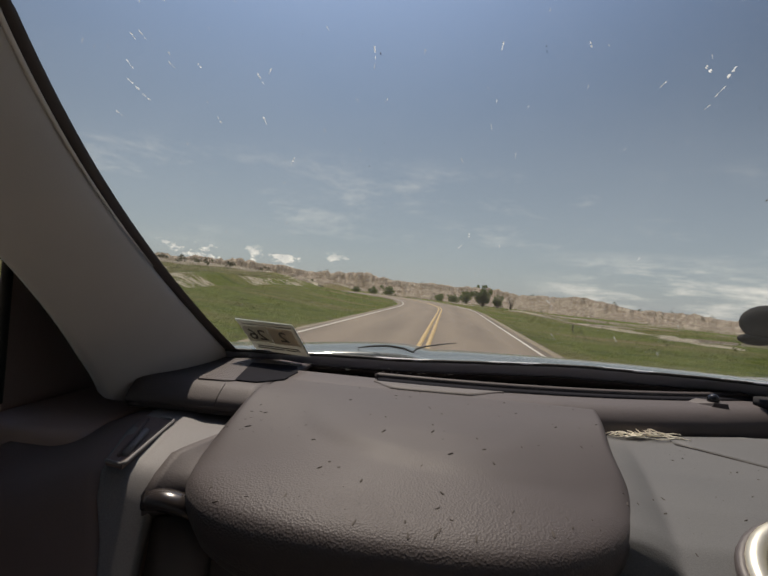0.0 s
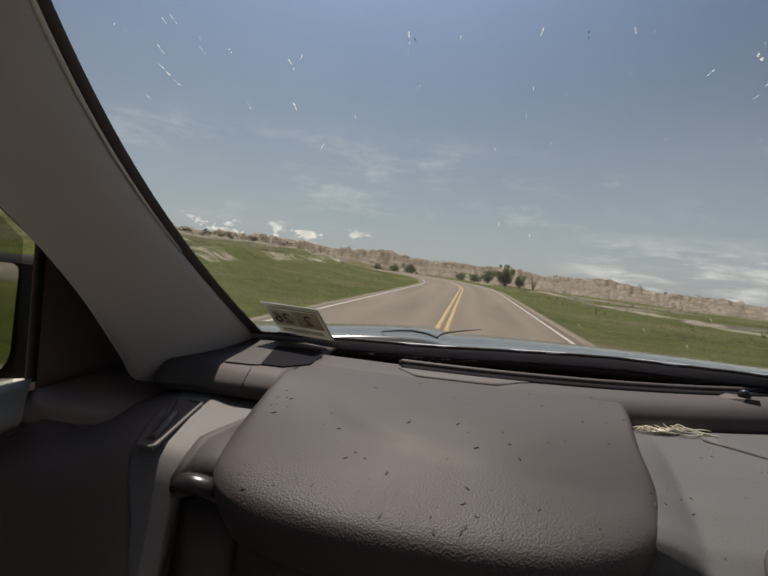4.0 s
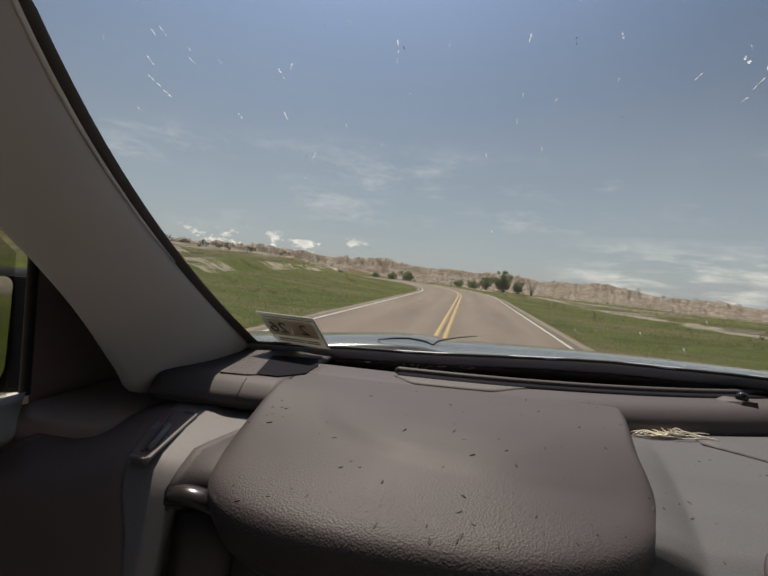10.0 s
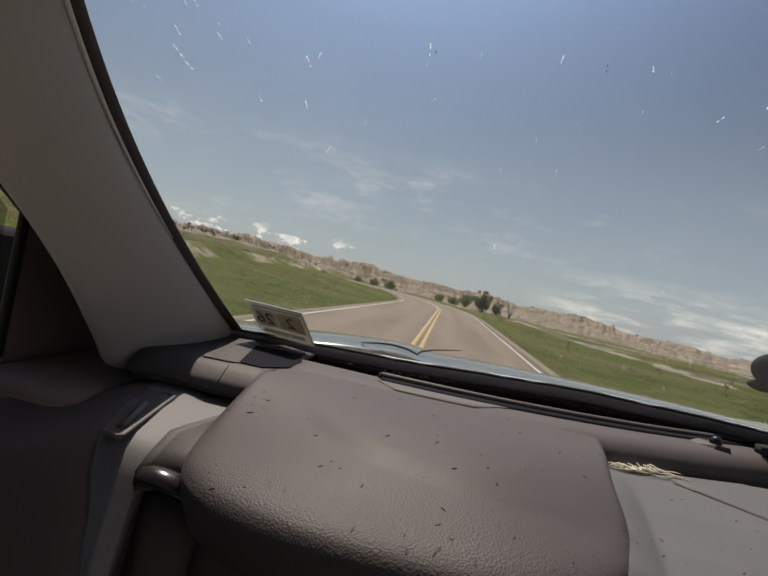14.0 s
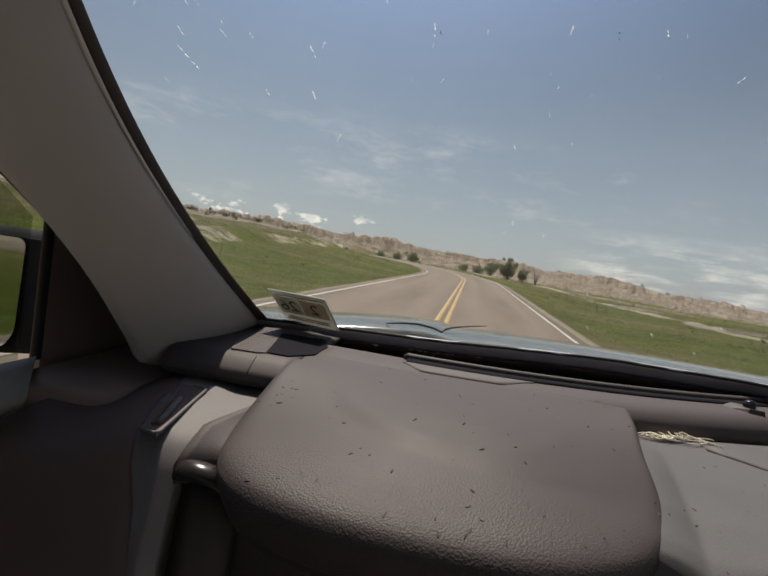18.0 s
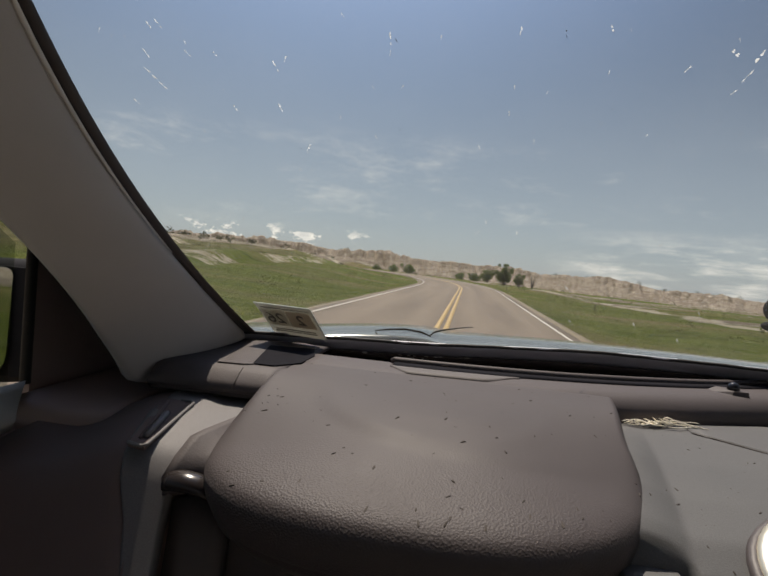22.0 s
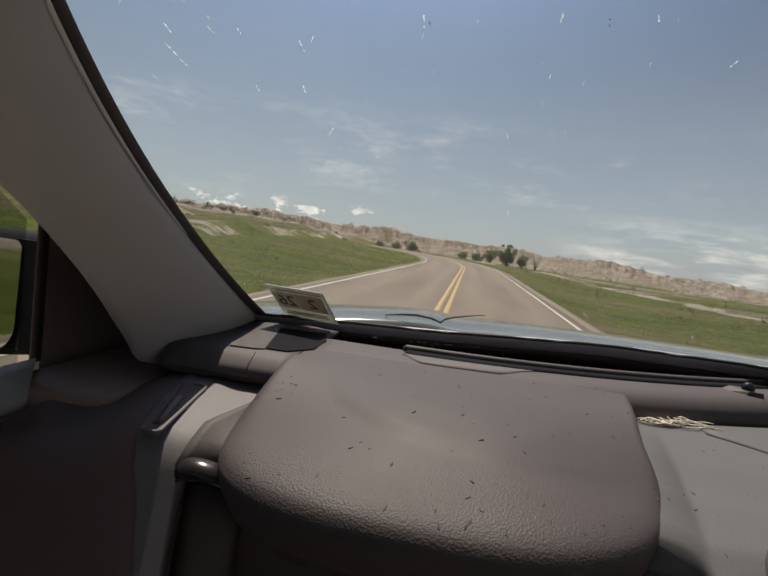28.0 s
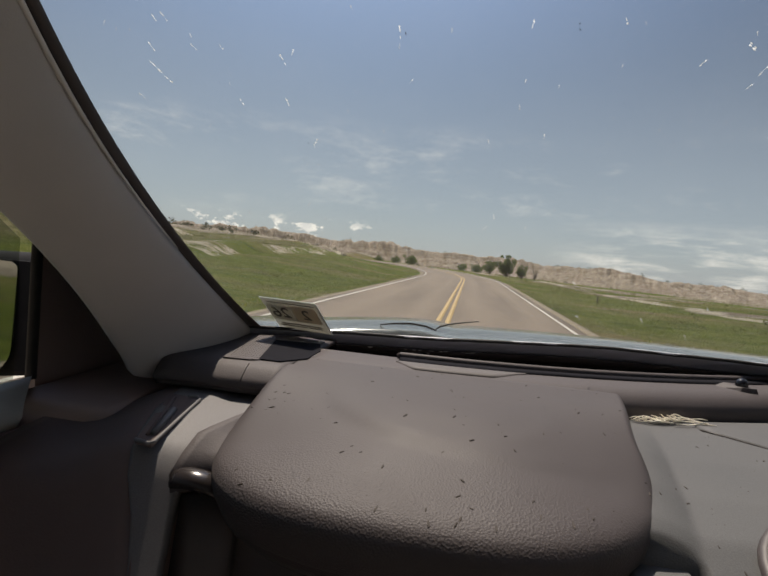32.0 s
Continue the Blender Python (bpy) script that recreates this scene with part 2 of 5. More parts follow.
def paper(name, a, b):
    """Thin printed film that lets some light through."""
    k = Mat(name, 0.7)
    k.color(k.mix(k.noise(150), a, b))
    return k


M_INK = plain("black_print", (0.11, 0.10, 0.09), (0.15, 0.14, 0.13), 90, 0.7)
M_EDGE = plain("sticker_edge", (0.62, 0.66, 0.58), (0.7, 0.74, 0.66), 90, 0.5)

def smear_material():
    k = Mat("dried_insect_film")
    t, d, x = k.n.new("ShaderNodeBsdfTranslucent"), k.n.new("ShaderNodeBsdfDiffuse"), k.n.new("ShaderNodeMixShader")
    t.inputs[0].default_value, d.inputs[0].default_value, x.inputs[0].default_value = (0.85, 0.86, 0.86, 1), (0.7, 0.7, 0.68, 1), 0.3
    k.l.new(t.outputs[0], x.inputs[1])
    k.l.new(d.outputs[0], x.inputs[2])
    clear, thin = k.n.new("ShaderNodeBsdfTransparent"), k.n.new("ShaderNodeMixShader")
    thin.inputs[0].default_value = 0.45
    k.l.new(clear.outputs[0], thin.inputs[1])
    k.l.new(x.outputs[0], thin.inputs[2])
    k.l.new(thin.outputs[0], k.n["Material Output"].inputs[0])
    return k.mat


M_SPLAT = smear_material()
M_SPLATD = plain("dark_insect_remains", (0.05, 0.04, 0.035), (0.12, 0.10, 0.08), 300, 0.8)
M_PAINT = plain("silver_blue_paint", (0.085, 0.090, 0.080), (0.105, 0.108, 0.098), 5, 0.14, 0.1)
M_CARPET = plain("brown_carpet", (0.27, 0.235, 0.21), (0.34, 0.30, 0.27), 60, 0.95, 0, 0.4, 900)
M_POST = plain("weathered_steel_post", (0.05, 0.045, 0.04), (0.10, 0.085, 0.07), 30, 0.7)
M_BARK = plain("bark", (0.08, 0.065, 0.05), (0.14, 0.12, 0.10), 8, 0.9, 0, 0.6, 40)


def glass_material():
    k = Mat("windshield_glass")
    n, l = k.n, k.l
    out = n["Material Output"]
    clear, gloss, dust = n.new("ShaderNodeBsdfTransparent"), n.new("ShaderNodeBsdfGlossy"), n.new("ShaderNodeBsdfTranslucent")
    clear.inputs[0].default_value = (0.95, 0.97, 0.965, 1)
    gloss.inputs["Roughness"].default_value = 0.02
    dust.inputs[0].default_value = (0.8, 0.8, 0.78, 1)
    face = n.new("ShaderNodeLayerWeight")
    face.inputs[0].default_value = 0.5
    fres = k.math("MULTIPLY", k.math("POWER", face.outputs["Facing"], 5.0), 0.35)
    a, b = n.new("ShaderNodeMixShader"), n.new("ShaderNodeMixShader")
    film = k.ramp(k.math("MULTIPLY", k.noise(7, 5, 0.6), k.noise(260, 2)), (0.12, (0.004,) * 3), (0.42, (0.013,) * 3))
    l.new(fres, a.inputs[0])
    l.new(clear.outputs[0], a.inputs[1])
    l.new(gloss.outputs[0], a.inputs[2])
    l.new(film, b.inputs[0])
    l.new(a.outputs[0], b.inputs[1])
    l.new(dust.outputs[0], b.inputs[2])
    l.new(b.outputs[0], out.inputs[0])
    return k.mat


M_GLASS = glass_material()


def tinted_material():
    k = Mat("tinted_side_glass")
    clear, gloss, x = k.n.new("ShaderNodeBsdfTransparent"), k.n.new("ShaderNodeBsdfGlossy"), k.n.new("ShaderNodeMixShader")
    clear.inputs[0].default_value, gloss.inputs["Roughness"].default_value, x.inputs[0].default_value = (0.76, 0.79, 0.77, 1), 0.02, 0.03
    k.l.new(clear.outputs[0], x.inputs[1])
    k.l.new(gloss.outputs[0], x.inputs[2])
    k.l.new(x.outputs[0], k.n["Material Output"].inputs[0])
    return k.mat


M_TINT = tinted_material()


def mirror_material():
    k = Mat("mirror_glass", 0.03, 1.0)
    k.color((0.72, 0.74, 0.74))
    return k.mat


M_MIRROR = mirror_material()


def terrain_material():
    k = Mat("prairie_and_clay", 0.95, 0, 0.15)
    bare = k.attr("bare")
    patch = k.noise(0.16, 8, 0.65)
    fine = k.noise(2.5, 6, 0.7)
    grass = k.mix(k.noise(0.035, 6, 0.6), (0.062, 0.100, 0.006), (0.128, 0.140, 0.016))
    grass = k.mix(k.ramp(fine, (0.45, (0, 0, 0)), (0.75, (1, 1, 1))), grass, (0.203, 0.180, 0.068))
    dry = k.ramp(k.noise(0.11, 7, 0.65, (0.35, 1.0, 1.0)), (0.47, (0, 0, 0)), (0.63, (1, 1, 1)))
    tuft = k.ramp(k.noise(0.7, 8, 0.75, (0.6, 1.0, 1.0)), (0.34, (0.42, 0.50, 0.36)), (0.50, (0.95, 1.0, 0.9)), (0.68, (1.12, 1.06, 0.95)))
    grass = k.mix(1.0, k.mix(0.22, grass, (0.17, 0.22, 0.030)), tuft, "MULTIPLY")
    grass = k.mix(k.math("MULTIPLY", dry, 0.8), grass, (0.226, 0.177, 0.086))
    sage = k.mix(k.ramp(k.noise(0.5, 8, 0.78), (0.42, (0, 0, 0)), (0.60, (1, 1, 1))), (0.075, 0.072, 0.026), (0.215, 0.180, 0.092))
    grass = k.mix(k.math("MULTIPLY", k.attr("scrub"), 0.75), grass, sage)
    strata = k.noise(1.0, 7, 0.70, (0.05, 0.05, 0.42))
    clay = k.ramp(strata, (0.32, (0.285, 0.235, 0.188)), (0.44, (0.405, 0.350, 0.285)), (0.52, (0.250, 0.197, 0.157)), (0.60, (0.450, 0.395, 0.325)), (0.72, (0.290, 0.242, 0.198)))
    clay = k.mix(k.ramp(k.noise(0.32, 8, 0.8), (0.52, (0, 0, 0)), (0.68, (1, 1, 1))), clay, (0.173, 0.135, 0.102))
    clay = k.mix(1.0, clay, k.ramp(k.noise(1.3, 8, 0.82), (0.38, (0.66, 0.64, 0.63)), (0.56, (1.05, 1.05, 1.05))), "MULTIPLY")
    scrub = k.ramp(k.noise(0.22, 8, 0.75), (0.50, (0, 0, 0)), (0.60, (1, 1, 1)))
    clay = k.mix(k.math("MULTIPLY", scrub, 0.38), clay, (0.098, 0.086, 0.045))
    mask = k.math("ADD", bare, k.math("MULTIPLY", k.math("SUBTRACT", patch, 0.5), 0.9))
    soil = k.mix(k.ramp(mask, (0.42, (0, 0, 0)), (0.58, (1, 1, 1))), grass, clay)
    pale = k.math("ADD", k.math("MULTIPLY", k.attr("chalk"), 0.53), k.math("MULTIPLY", k.math("SUBTRACT", k.noise(0.55, 9, 0.80), 0.5), 2.2))
    k.color(k.mix(k.ramp(pale, (0.45, (0, 0, 0)), (0.62, (1, 1, 1))), soil, k.mix(fine, (0.40, 0.345, 0.26), (0.58, 0.515, 0.405))))
    k.bump(k.math("ADD", k.noise(0.8, 8, 0.75), k.math("MULTIPLY", k.noise(0.25, 8, 0.8), 2.0)), 1.0, 0.9)
    return k.mat


M_LAND = terrain_material()


def road_material():
    k = Mat("pinkish_asphalt", 0.85, 0, 0.25)
    lat = k.attr("lat")
    grit = k.noise(60, 6, 0.7)
    wear = k.noise(0.35, 6, 0.65, (2.0, 0.22, 1.0))
    base = k.mix(k.ramp(wear, (0.36, (0, 0, 0)), (0.64, (1, 1, 1))), (0.122, 0.094, 0.073), (0.190, 0.148, 0.114))
    tracks = k.math("ABSOLUTE", k.math("SUBTRACT", k.math("ABSOLUTE", k.math("SUBTRACT", k.math("ABSOLUTE", lat), 1.50)), 0.76))
    base = k.mix(k.ramp(tracks, (0.0, (0.58, 0.58, 0.58)), (0.45, (0, 0, 0))), base, (0.206, 0.163, 0.127))
    base = k.mix(k.ramp(grit, (0.4, (0.35,) * 3), (0.62, (0, 0, 0))), base, (0.075, 0.064, 0.056))
    k.color(base)
    k.bump(grit, 0.35, 0.01)
    return k.mat


M_ROAD = road_material()
M_GRAVEL = plain("pale_gravel", (0.135, 0.105, 0.068), (0.20, 0.165, 0.115), 6, 0.95, 0, 0.8, 40)


def worn_paint(name, col):
    k = Mat(name, 0.7)
    k.color(k.mix(k.ramp(k.noise(9, 6, 0.7), (0.50, (0, 0, 0)), (0.72, (1, 1, 1))), col, (0.150, 0.128, 0.113)))
    return k.mat


M_YELLOW = worn_paint("yellow_road_paint", (0.365, 0.245, 0.085))
M_WHITE = worn_paint("white_road_paint", (0.44, 0.415, 0.37))


def lit_through(k, share):
    """Thin leaves: part of the light passes through."""
    t, x = k.n.new("ShaderNodeBsdfTranslucent"), k.n.new("ShaderNodeMixShader")
    x.inputs[0].default_value = share
    k.l.new(k.p.inputs["Base Color"].links[0].from_socket, t.inputs[0])
    k.l.new(k.p.outputs[0], x.inputs[1])
    k.l.new(t.outputs[0], x.inputs[2])
    k.l.new(x.outputs[0], k.n["Material Output"].inputs[0])
    return k.mat


M_PAPER = lit_through(paper("sticker_paper_film", (0.52, 0.51, 0.46), (0.58, 0.57, 0.52)), 0.38)
M_PAPERC = lit_through(paper("sticker_pale_film", (0.80, 0.78, 0.72), (0.86, 0.84, 0.78)), 0.62)
M_PAPERB = lit_through(paper("sticker_brown_film", (0.74, 0.67, 0.58), (0.82, 0.75, 0.66)), 0.62)


def leaf_material():
    k = Mat("cottonwood_leaves", 0.6)
    obj = k.n.new("ShaderNodeNewGeometry")
    k.color(k.ramp(obj.outputs["Random Per Island"], (0.0, (0.053, 0.086, 0.017)), (0.6, (0.090, 0.128, 0.030)), (1.0, (0.135, 0.165, 0.053))))
    return lit_through(k, 0.6)


M_LEAF = leaf_material()
def sage_material():
    k = Mat("sagebrush_leaves", 0.8)
    obj = k.n.new("ShaderNodeNewGeometry")
    k.color(k.ramp(obj.outputs["Random Per Island"], (0.0, (0.085, 0.110, 0.018)), (0.55, (0.14, 0.155, 0.040)), (1.0, (0.25, 0.22, 0.10))))
    return lit_through(k, 0.4)


M_SAGE = sage_material()
M_JUNIPER = plain("juniper_foliage", (0.050, 0.056, 0.024), (0.085, 0.088, 0.042), 0.4, 0.9)


def blade_material():
    k = Mat("grass_blades", 0.7)
    obj = k.n.new("ShaderNodeNewGeometry")
    k.color(k.ramp(obj.outputs["Random Per Island"], (0.0, (0.16, 0.21, 0.03)), (0.65, (0.22, 0.24, 0.05)), (1.0, (0.33, 0.28, 0.14))))
    return lit_through(k, 0.5)


M_BLADE = blade_material()


# ---- mesh helpers ----
def mesh_of(name, bm, material, smooth=True):
    me = bpy.data.meshes.new(name)
    bmesh.ops.recalc_face_normals(bm, faces=bm.faces[:])
    bm.to_mesh(me)
    bm.free()
    me.materials.append(material)
    if smooth:
        for p in me.polygons:
            p.use_smooth = True
    return me


def part(name, bm, material, parent=None, label="", smooth=True):
    ob = new(name, mesh_of(name, bm, material, smooth))
    if parent is not None:
        ob.parent = parent
    if label:
        ob["label"] = label
    return ob


def thing(name, label, category, at=(0, 0, 0), group="", kind=""):
    ob = new(name)
    ob.location = at
    ob.empty_display_size = 0.1
    return tagged(ob, label, category, group, kind)


def sheet(rows, drop=(0, 0, -0.012)):
    """A closed slab whose upper face is the grid of rows, and whose lower face is that moved by drop."""
    bm = bmesh.new()
    d = Vector(drop)
    a = [[bm.verts.new(p) for p in r] for r in rows]
    b = [[bm.verts.new(Vector(p) + d) for p in r] for r in rows]
    nr, nc = len(rows), len(rows[0])
    for i in range(nr - 1):
        for j in range(nc - 1):
            bm.faces.new((a[i][j], a[i][j + 1], a[i + 1][j + 1], a[i + 1][j]))
            bm.faces.new((b[i][j], b[i + 1][j], b[i + 1][j + 1], b[i][j + 1]))
    for i in range(nr - 1):
        bm.faces.new((a[i][0], a[i + 1][0], b[i + 1][0], b[i][0]))
        bm.faces.new((a[i][-1], b[i][-1], b[i + 1][-1], a[i + 1][-1]))
    for j in range(nc - 1):
        bm.faces.new((a[0][j], b[0][j], b[0][j + 1], a[0][j + 1]))
        bm.faces.new((a[-1][j], a[-1][j + 1], b[-1][j + 1], b[-1][j]))
    return bm


def box(size, at=(0, 0, 0), bevel=0.0, segments=2, turn=None, bm=None):
    bm = bm or bmesh.new()
    made = bmesh.ops.create_cube(bm, size=1.0)["verts"]
    bmesh.ops.scale(bm, vec=size, verts=made)
    if bevel:
        edges = list({e for v in made for e in v.link_edges})
        made = list({v for f in bmesh.ops.bevel(bm, geom=edges, offset=bevel, segments=segments, profile=0.5, affect="EDGES")["faces"] for v in f.verts} | {v for v in made if v.is_valid})
    m = Matrix.Translation(at) @ (turn or Matrix())
    bmesh.ops.transform(bm, matrix=m, verts=made)
    return bm


def tube(points, radius, sides=8, bm=None, caps=True):
    """A round bar along points; radius is one number or one for each point."""
    bm = bm or bmesh.new()
    rings = []
    pts = [Vector(p) for p in points]
    for i, p in enumerate(pts):
        way = (pts[min(i + 1, len(pts) - 1)] - pts[max(i - 1, 0)]).normalized()
        side = way.cross(Vector((0, 0, 1)) if abs(way.z) < 0.9 else Vector((1, 0, 0))).normalized()
        up = side.cross(way)
        r = radius[i] if isinstance(radius, (list, tuple)) else radius
        rings.append([bm.verts.new(p + r * (math.cos(k * math.tau / sides) * side + math.sin(k * math.tau / sides) * up)) for k in range(sides)])
    for a, b in zip(rings, rings[1:]):
        for k in range(sides):
            bm.faces.new((a[k], a[(k + 1) % sides], b[(k + 1) % sides], b[k]))
    if caps:
        bm.faces.new(rings[0][::-1])
        bm.faces.new(rings[-1])
    return bm


def ball(radius, at, scale=(1, 1, 1), bm=None, u=18, v=12):
    bm = bm or bmesh.new()
    made = bmesh.ops.create_uvsphere(bm, u_segments=u, v_segments=v, radius=radius)["verts"]
    bmesh.ops.transform(bm, matrix=Matrix.Translation(at) @ Matrix.Diagonal((*scale, 1)), verts=made)
    return bm


def slab(outline, z0, z1, bm=None):
    """An upright prism over a plan outline."""
    bm = bm or bmesh.new()
    lo, hi = [bm.verts.new((x, y, z0)) for x, y in outline], [bm.verts.new((x, y, z1)) for x, y in outline]
    n = len(outline)
    bm.faces.new(lo[::-1])
    bm.faces.new(hi)
    for i in range(n):
        bm.faces.new((lo[i], lo[(i + 1) % n], hi[(i + 1) % n], hi[i]))
    return bm


def ease(t):
    t = max(0.0, min(1.0, t))
    return t * t * (3 - 2 * t)


# ---- the land ----
def lattice(ix, iy, seed):
    h = np.sin(ix * 127.1 + iy * 311.7 + seed * 74.7) * 43758.5453
    return h - np.floor(h)


def value_noise(x, y, seed):
    ix, iy = np.floor(x), np.floor(y)
    fx, fy = x - ix, y - iy
    fx, fy = fx * fx * (3 - 2 * fx), fy * fy * (3 - 2 * fy)
    a, b = lattice(ix, iy, seed), lattice(ix + 1, iy, seed)
    c, d = lattice(ix, iy + 1, seed), lattice(ix + 1, iy + 1, seed)
    return (a * (1 - fx) + b * fx) * (1 - fy) + (c * (1 - fx) + d * fx) * fy


def fbm(x, y, seed, octaves=5, gain=0.5):
    total, amp, norm = 0.0, 1.0, 0.0
    for o in range(octaves):
        total, norm = total + amp * value_noise(x * 2.03 ** o, y * 2.03 ** o, seed + o * 13.3), norm + amp
        amp *= gain
    return total / norm


def smooth(t):
    t = np.clip(t, 0, 1)
    return t * t * (3 - 2 * t)


BEND_Y, BEND_R = 42.0, 150.0
LEAN_X, LEAN_S = -0.47, 0.010
BEND_X = LEAN_X + LEAN_S * BEND_Y - BEND_R
HALF, NEAR = 3.20, 2.85                    # road centre to the far and the near edge line


def road_side(x, y):
    """Metres to the right of the road's centre line."""
    d = x - (LEAN_X + LEAN_S * y)
    d = np.where(y > BEND_Y, np.hypot(x - BEND_X, y - BEND_Y) - BEND_R, d)
    return np.where((y > BEND_Y) & (x < BEND_X), y - BEND_Y - BEND_R, d)


def road_point(s, d):
    """The place s metres along the road from beside the car, d metres right of its centre."""
    if s <= BEND_Y:
        return LEAN_X + LEAN_S * s + d, s
    a = (s - BEND_Y) / BEND_R
    if a < math.pi / 2:
        return BEND_X + (BEND_R + d) * math.cos(a), BEND_Y + (BEND_R + d) * math.sin(a)
    return BEND_X - (s - BEND_Y - BEND_R * math.pi / 2), BEND_Y + BEND_R + d


SKY_AZ = [-180, -90, -60, -30, -18, -8, -3, 2, 7, 13, 18, 27, 40, 90, 180]
SKY_EL = [1.4, 1.5, 1.55, 1.50, 1.50, 1.15, 0.80, 0.60, 0.40, 0.25, 0.10, -0.45, -0.40, 0.9, 1.5]


def land(x, y):
    """Height of the ground, and how bare it is."""
    r = np.hypot(x, y)
    az = np.degrees(np.arctan2(x, y))
    d = road_side(x, y)
    off = np.abs(d)
    away = smooth((off - 3.9) / 14.0)
    left, right = smooth((-d - 4.5) / 9.0), np.clip(d - 5.0, 0, None)
    roll = (fbm(x / 23, y / 23, 2.0, 4) - 0.5) * 1.3 + (fbm(x / 5, y / 5, 9.0, 3) - 0.5) * 0.18
    z = -0.05 - 0.10 * smooth((off - 3.9) / 1.2) + away * roll
    z = z + left * 0.95 * smooth((y - 5) / 40) + np.clip(-d - 14, 0, 160) * 0.004
    z = z - 9.0 * (1 - np.exp(-right * 0.0040)) * smooth((r + 40) / 60)
    z = np.where(off < 3.9, -0.06, z)
    far = smooth((r - 120) / 200)
    z = z + far * (fbm(x / 90, y / 90, 4.0, 4) - 0.5) * 3.0
    bare = 0.12 + 0.35 * smooth((r - 60) / 100) * fbm(x / 60, y / 34, 7.0, 4)
    bare = bare + 0.46 * smooth((fbm(x / 34, y / 11, 17.0, 4) - np.where(d > 0, 0.50, 0.51)) / 0.07) * smooth((off - 9) / 6)
    verge = np.where(d > 0, d - NEAR, -d - HALF)
    bare = bare + 0.50 * (smooth((verge - 0.1) / 0.2) - smooth((verge - 0.45) / 0.45))
    bare = np.where((d < -5.5) & (r < 95), np.minimum(bare, 0.14), bare)
    band = smooth((-d - 6.5) / 2) * (1 - smooth((-d - 13) / 4)) * smooth((fbm(x / 8, y / 16, 63.0, 3) - 0.42) / 0.16)
    bare = bare + 0.10 * band
    # low pale benches short of the ridge
    bench = smooth((fbm(x / 55, y / 40, 31.0, 3) - 0.43) / 0.10) * smooth((r - 95) / 50) * (1 - smooth((r - 350) / 60))
    z = z + bench * (1.6 + 1.6 * fbm(x / 14, y / 14, 81.0, 4)) * smooth((-az - 2) / 8)
    bare = bare + bench * 0.50 * smooth((-az - 2) / 8)
    wash = np.exp(-((d - 15.5 - 6 * (fbm(y / 30, y * 0 + 4.5, 91.0, 3) - 0.5)) / (0.9 + 0.014 * r)) ** 2) * smooth((r - 12) / 14) * (1 - smooth((r - 170) / 60))
    bare = bare + 0.12 * wash * smooth((fbm(x / 9, y / 9, 93.0, 4) - 0.36) / 0.2)
    # a broken pale bank left of the road, with the ground behind it one step higher
    bank = -d - 15 - 14 * (fbm(x / 30, y / 22, 37.0, 3) - 0.5)
    gap = smooth((fbm(x / 11, y / 16, 39.0, 3) - 0.42) / 0.10) * smooth((y - 18) / 15) * (1 - smooth((r - 210) / 60))
    z = z + 0.75 * smooth(bank / 2.2) * smooth((y - 10) / 30) * (1 - smooth((r - 220) / 120))
    chalk = gap * smooth((bank + 0.5) / 0.8) * (1 - smooth((bank - 3.0) / 2.2))
    scrub = smooth((bank - 1.5) / 5) * smooth((y - 10) / 20)
    bank2 = bank - 22
    z = z + 0.9 * smooth(bank2 / 3.0) * smooth((y - 10) / 30) * (1 - smooth((r - 260) / 120))
    chalk = chalk + smooth((fbm(x / 15, y / 15, 43.0, 3) - 0.46) / 0.06) * smooth((bank2 + 1) / 1.2) * (1 - smooth((bank2 - 6) / 4)) * (1 - smooth((r - 260) / 60))
    chalk = chalk + 1.5 * wash * smooth((fbm(x / 6, y / 9, 93.0, 4) - 0.40) / 0.12)
    # the eroded ridge
    base_r = 455 + 90 * (fbm(az / 17 + 40, az * 0 + 2.5, 5.0, 3) - 0.5) - 120 * smooth((az - 2) / 14)
    crest = np.interp(az, SKY_AZ, SKY_EL) + 1.0 * (fbm(az / 4.6 + 90, az * 0 + 1.5, 11.0, 4, 0.55) - 0.5) + 0.62 * smooth((fbm(az / 6 + 70, az * 0 + 9.5, 41.0, 3) - 0.36) / 0.3) * (0.42 - np.abs(2 * fbm(az / 1.7 + 60, az * 0 + 3.5, 19.0, 6, 0.58) - 1)) + 0.5 * np.clip(fbm(az / 7 + 20, az * 0, 77.0, 3) - 0.62, 0, 1)
    crest = crest + 0.34 * (0.40 - np.abs(2 * fbm(az / 0.62 + 30, az * 0 + 5.5, 29.0, 4, 0.6) - 1)) * smooth((fbm(az / 3.1 + 10, az * 0 + 2.5, 47.0, 3) - 0.40) / 0.2)
    top = 1.3 + base_r * np.tan(np.radians(crest))
    gully = np.abs(2 * fbm(az / 2.1 + 200, r / 60, 21.0, 4, 0.6) - 1)
    gully2 = np.abs(2 * fbm(az / 0.42 + 300, r / 45, 23.0, 3, 0.6) - 1)
    t = (r - (base_r - 52) - 38 * (gully - 0.3) - 21 * (gully2 - 0.3)) / 52
    step = 0.30 * smooth(t / 0.30) + 0.26 * smooth((t - 0.33) / 0.16) + 0.44 * smooth((t - 0.62) / 0.30)
    step = step * (1 - 0.17 * gully2 * (t < 1))
    z = z * (1 - step) + top * step
    bare = bare + 1.1 * smooth((t + 0.25) / 0.3) * (0.75 + 0.5 * (fbm(az / 0.9, r / 14, 55.0, 3) - 0.4)) - 0.55 * smooth((t - 1.05) / 0.2)
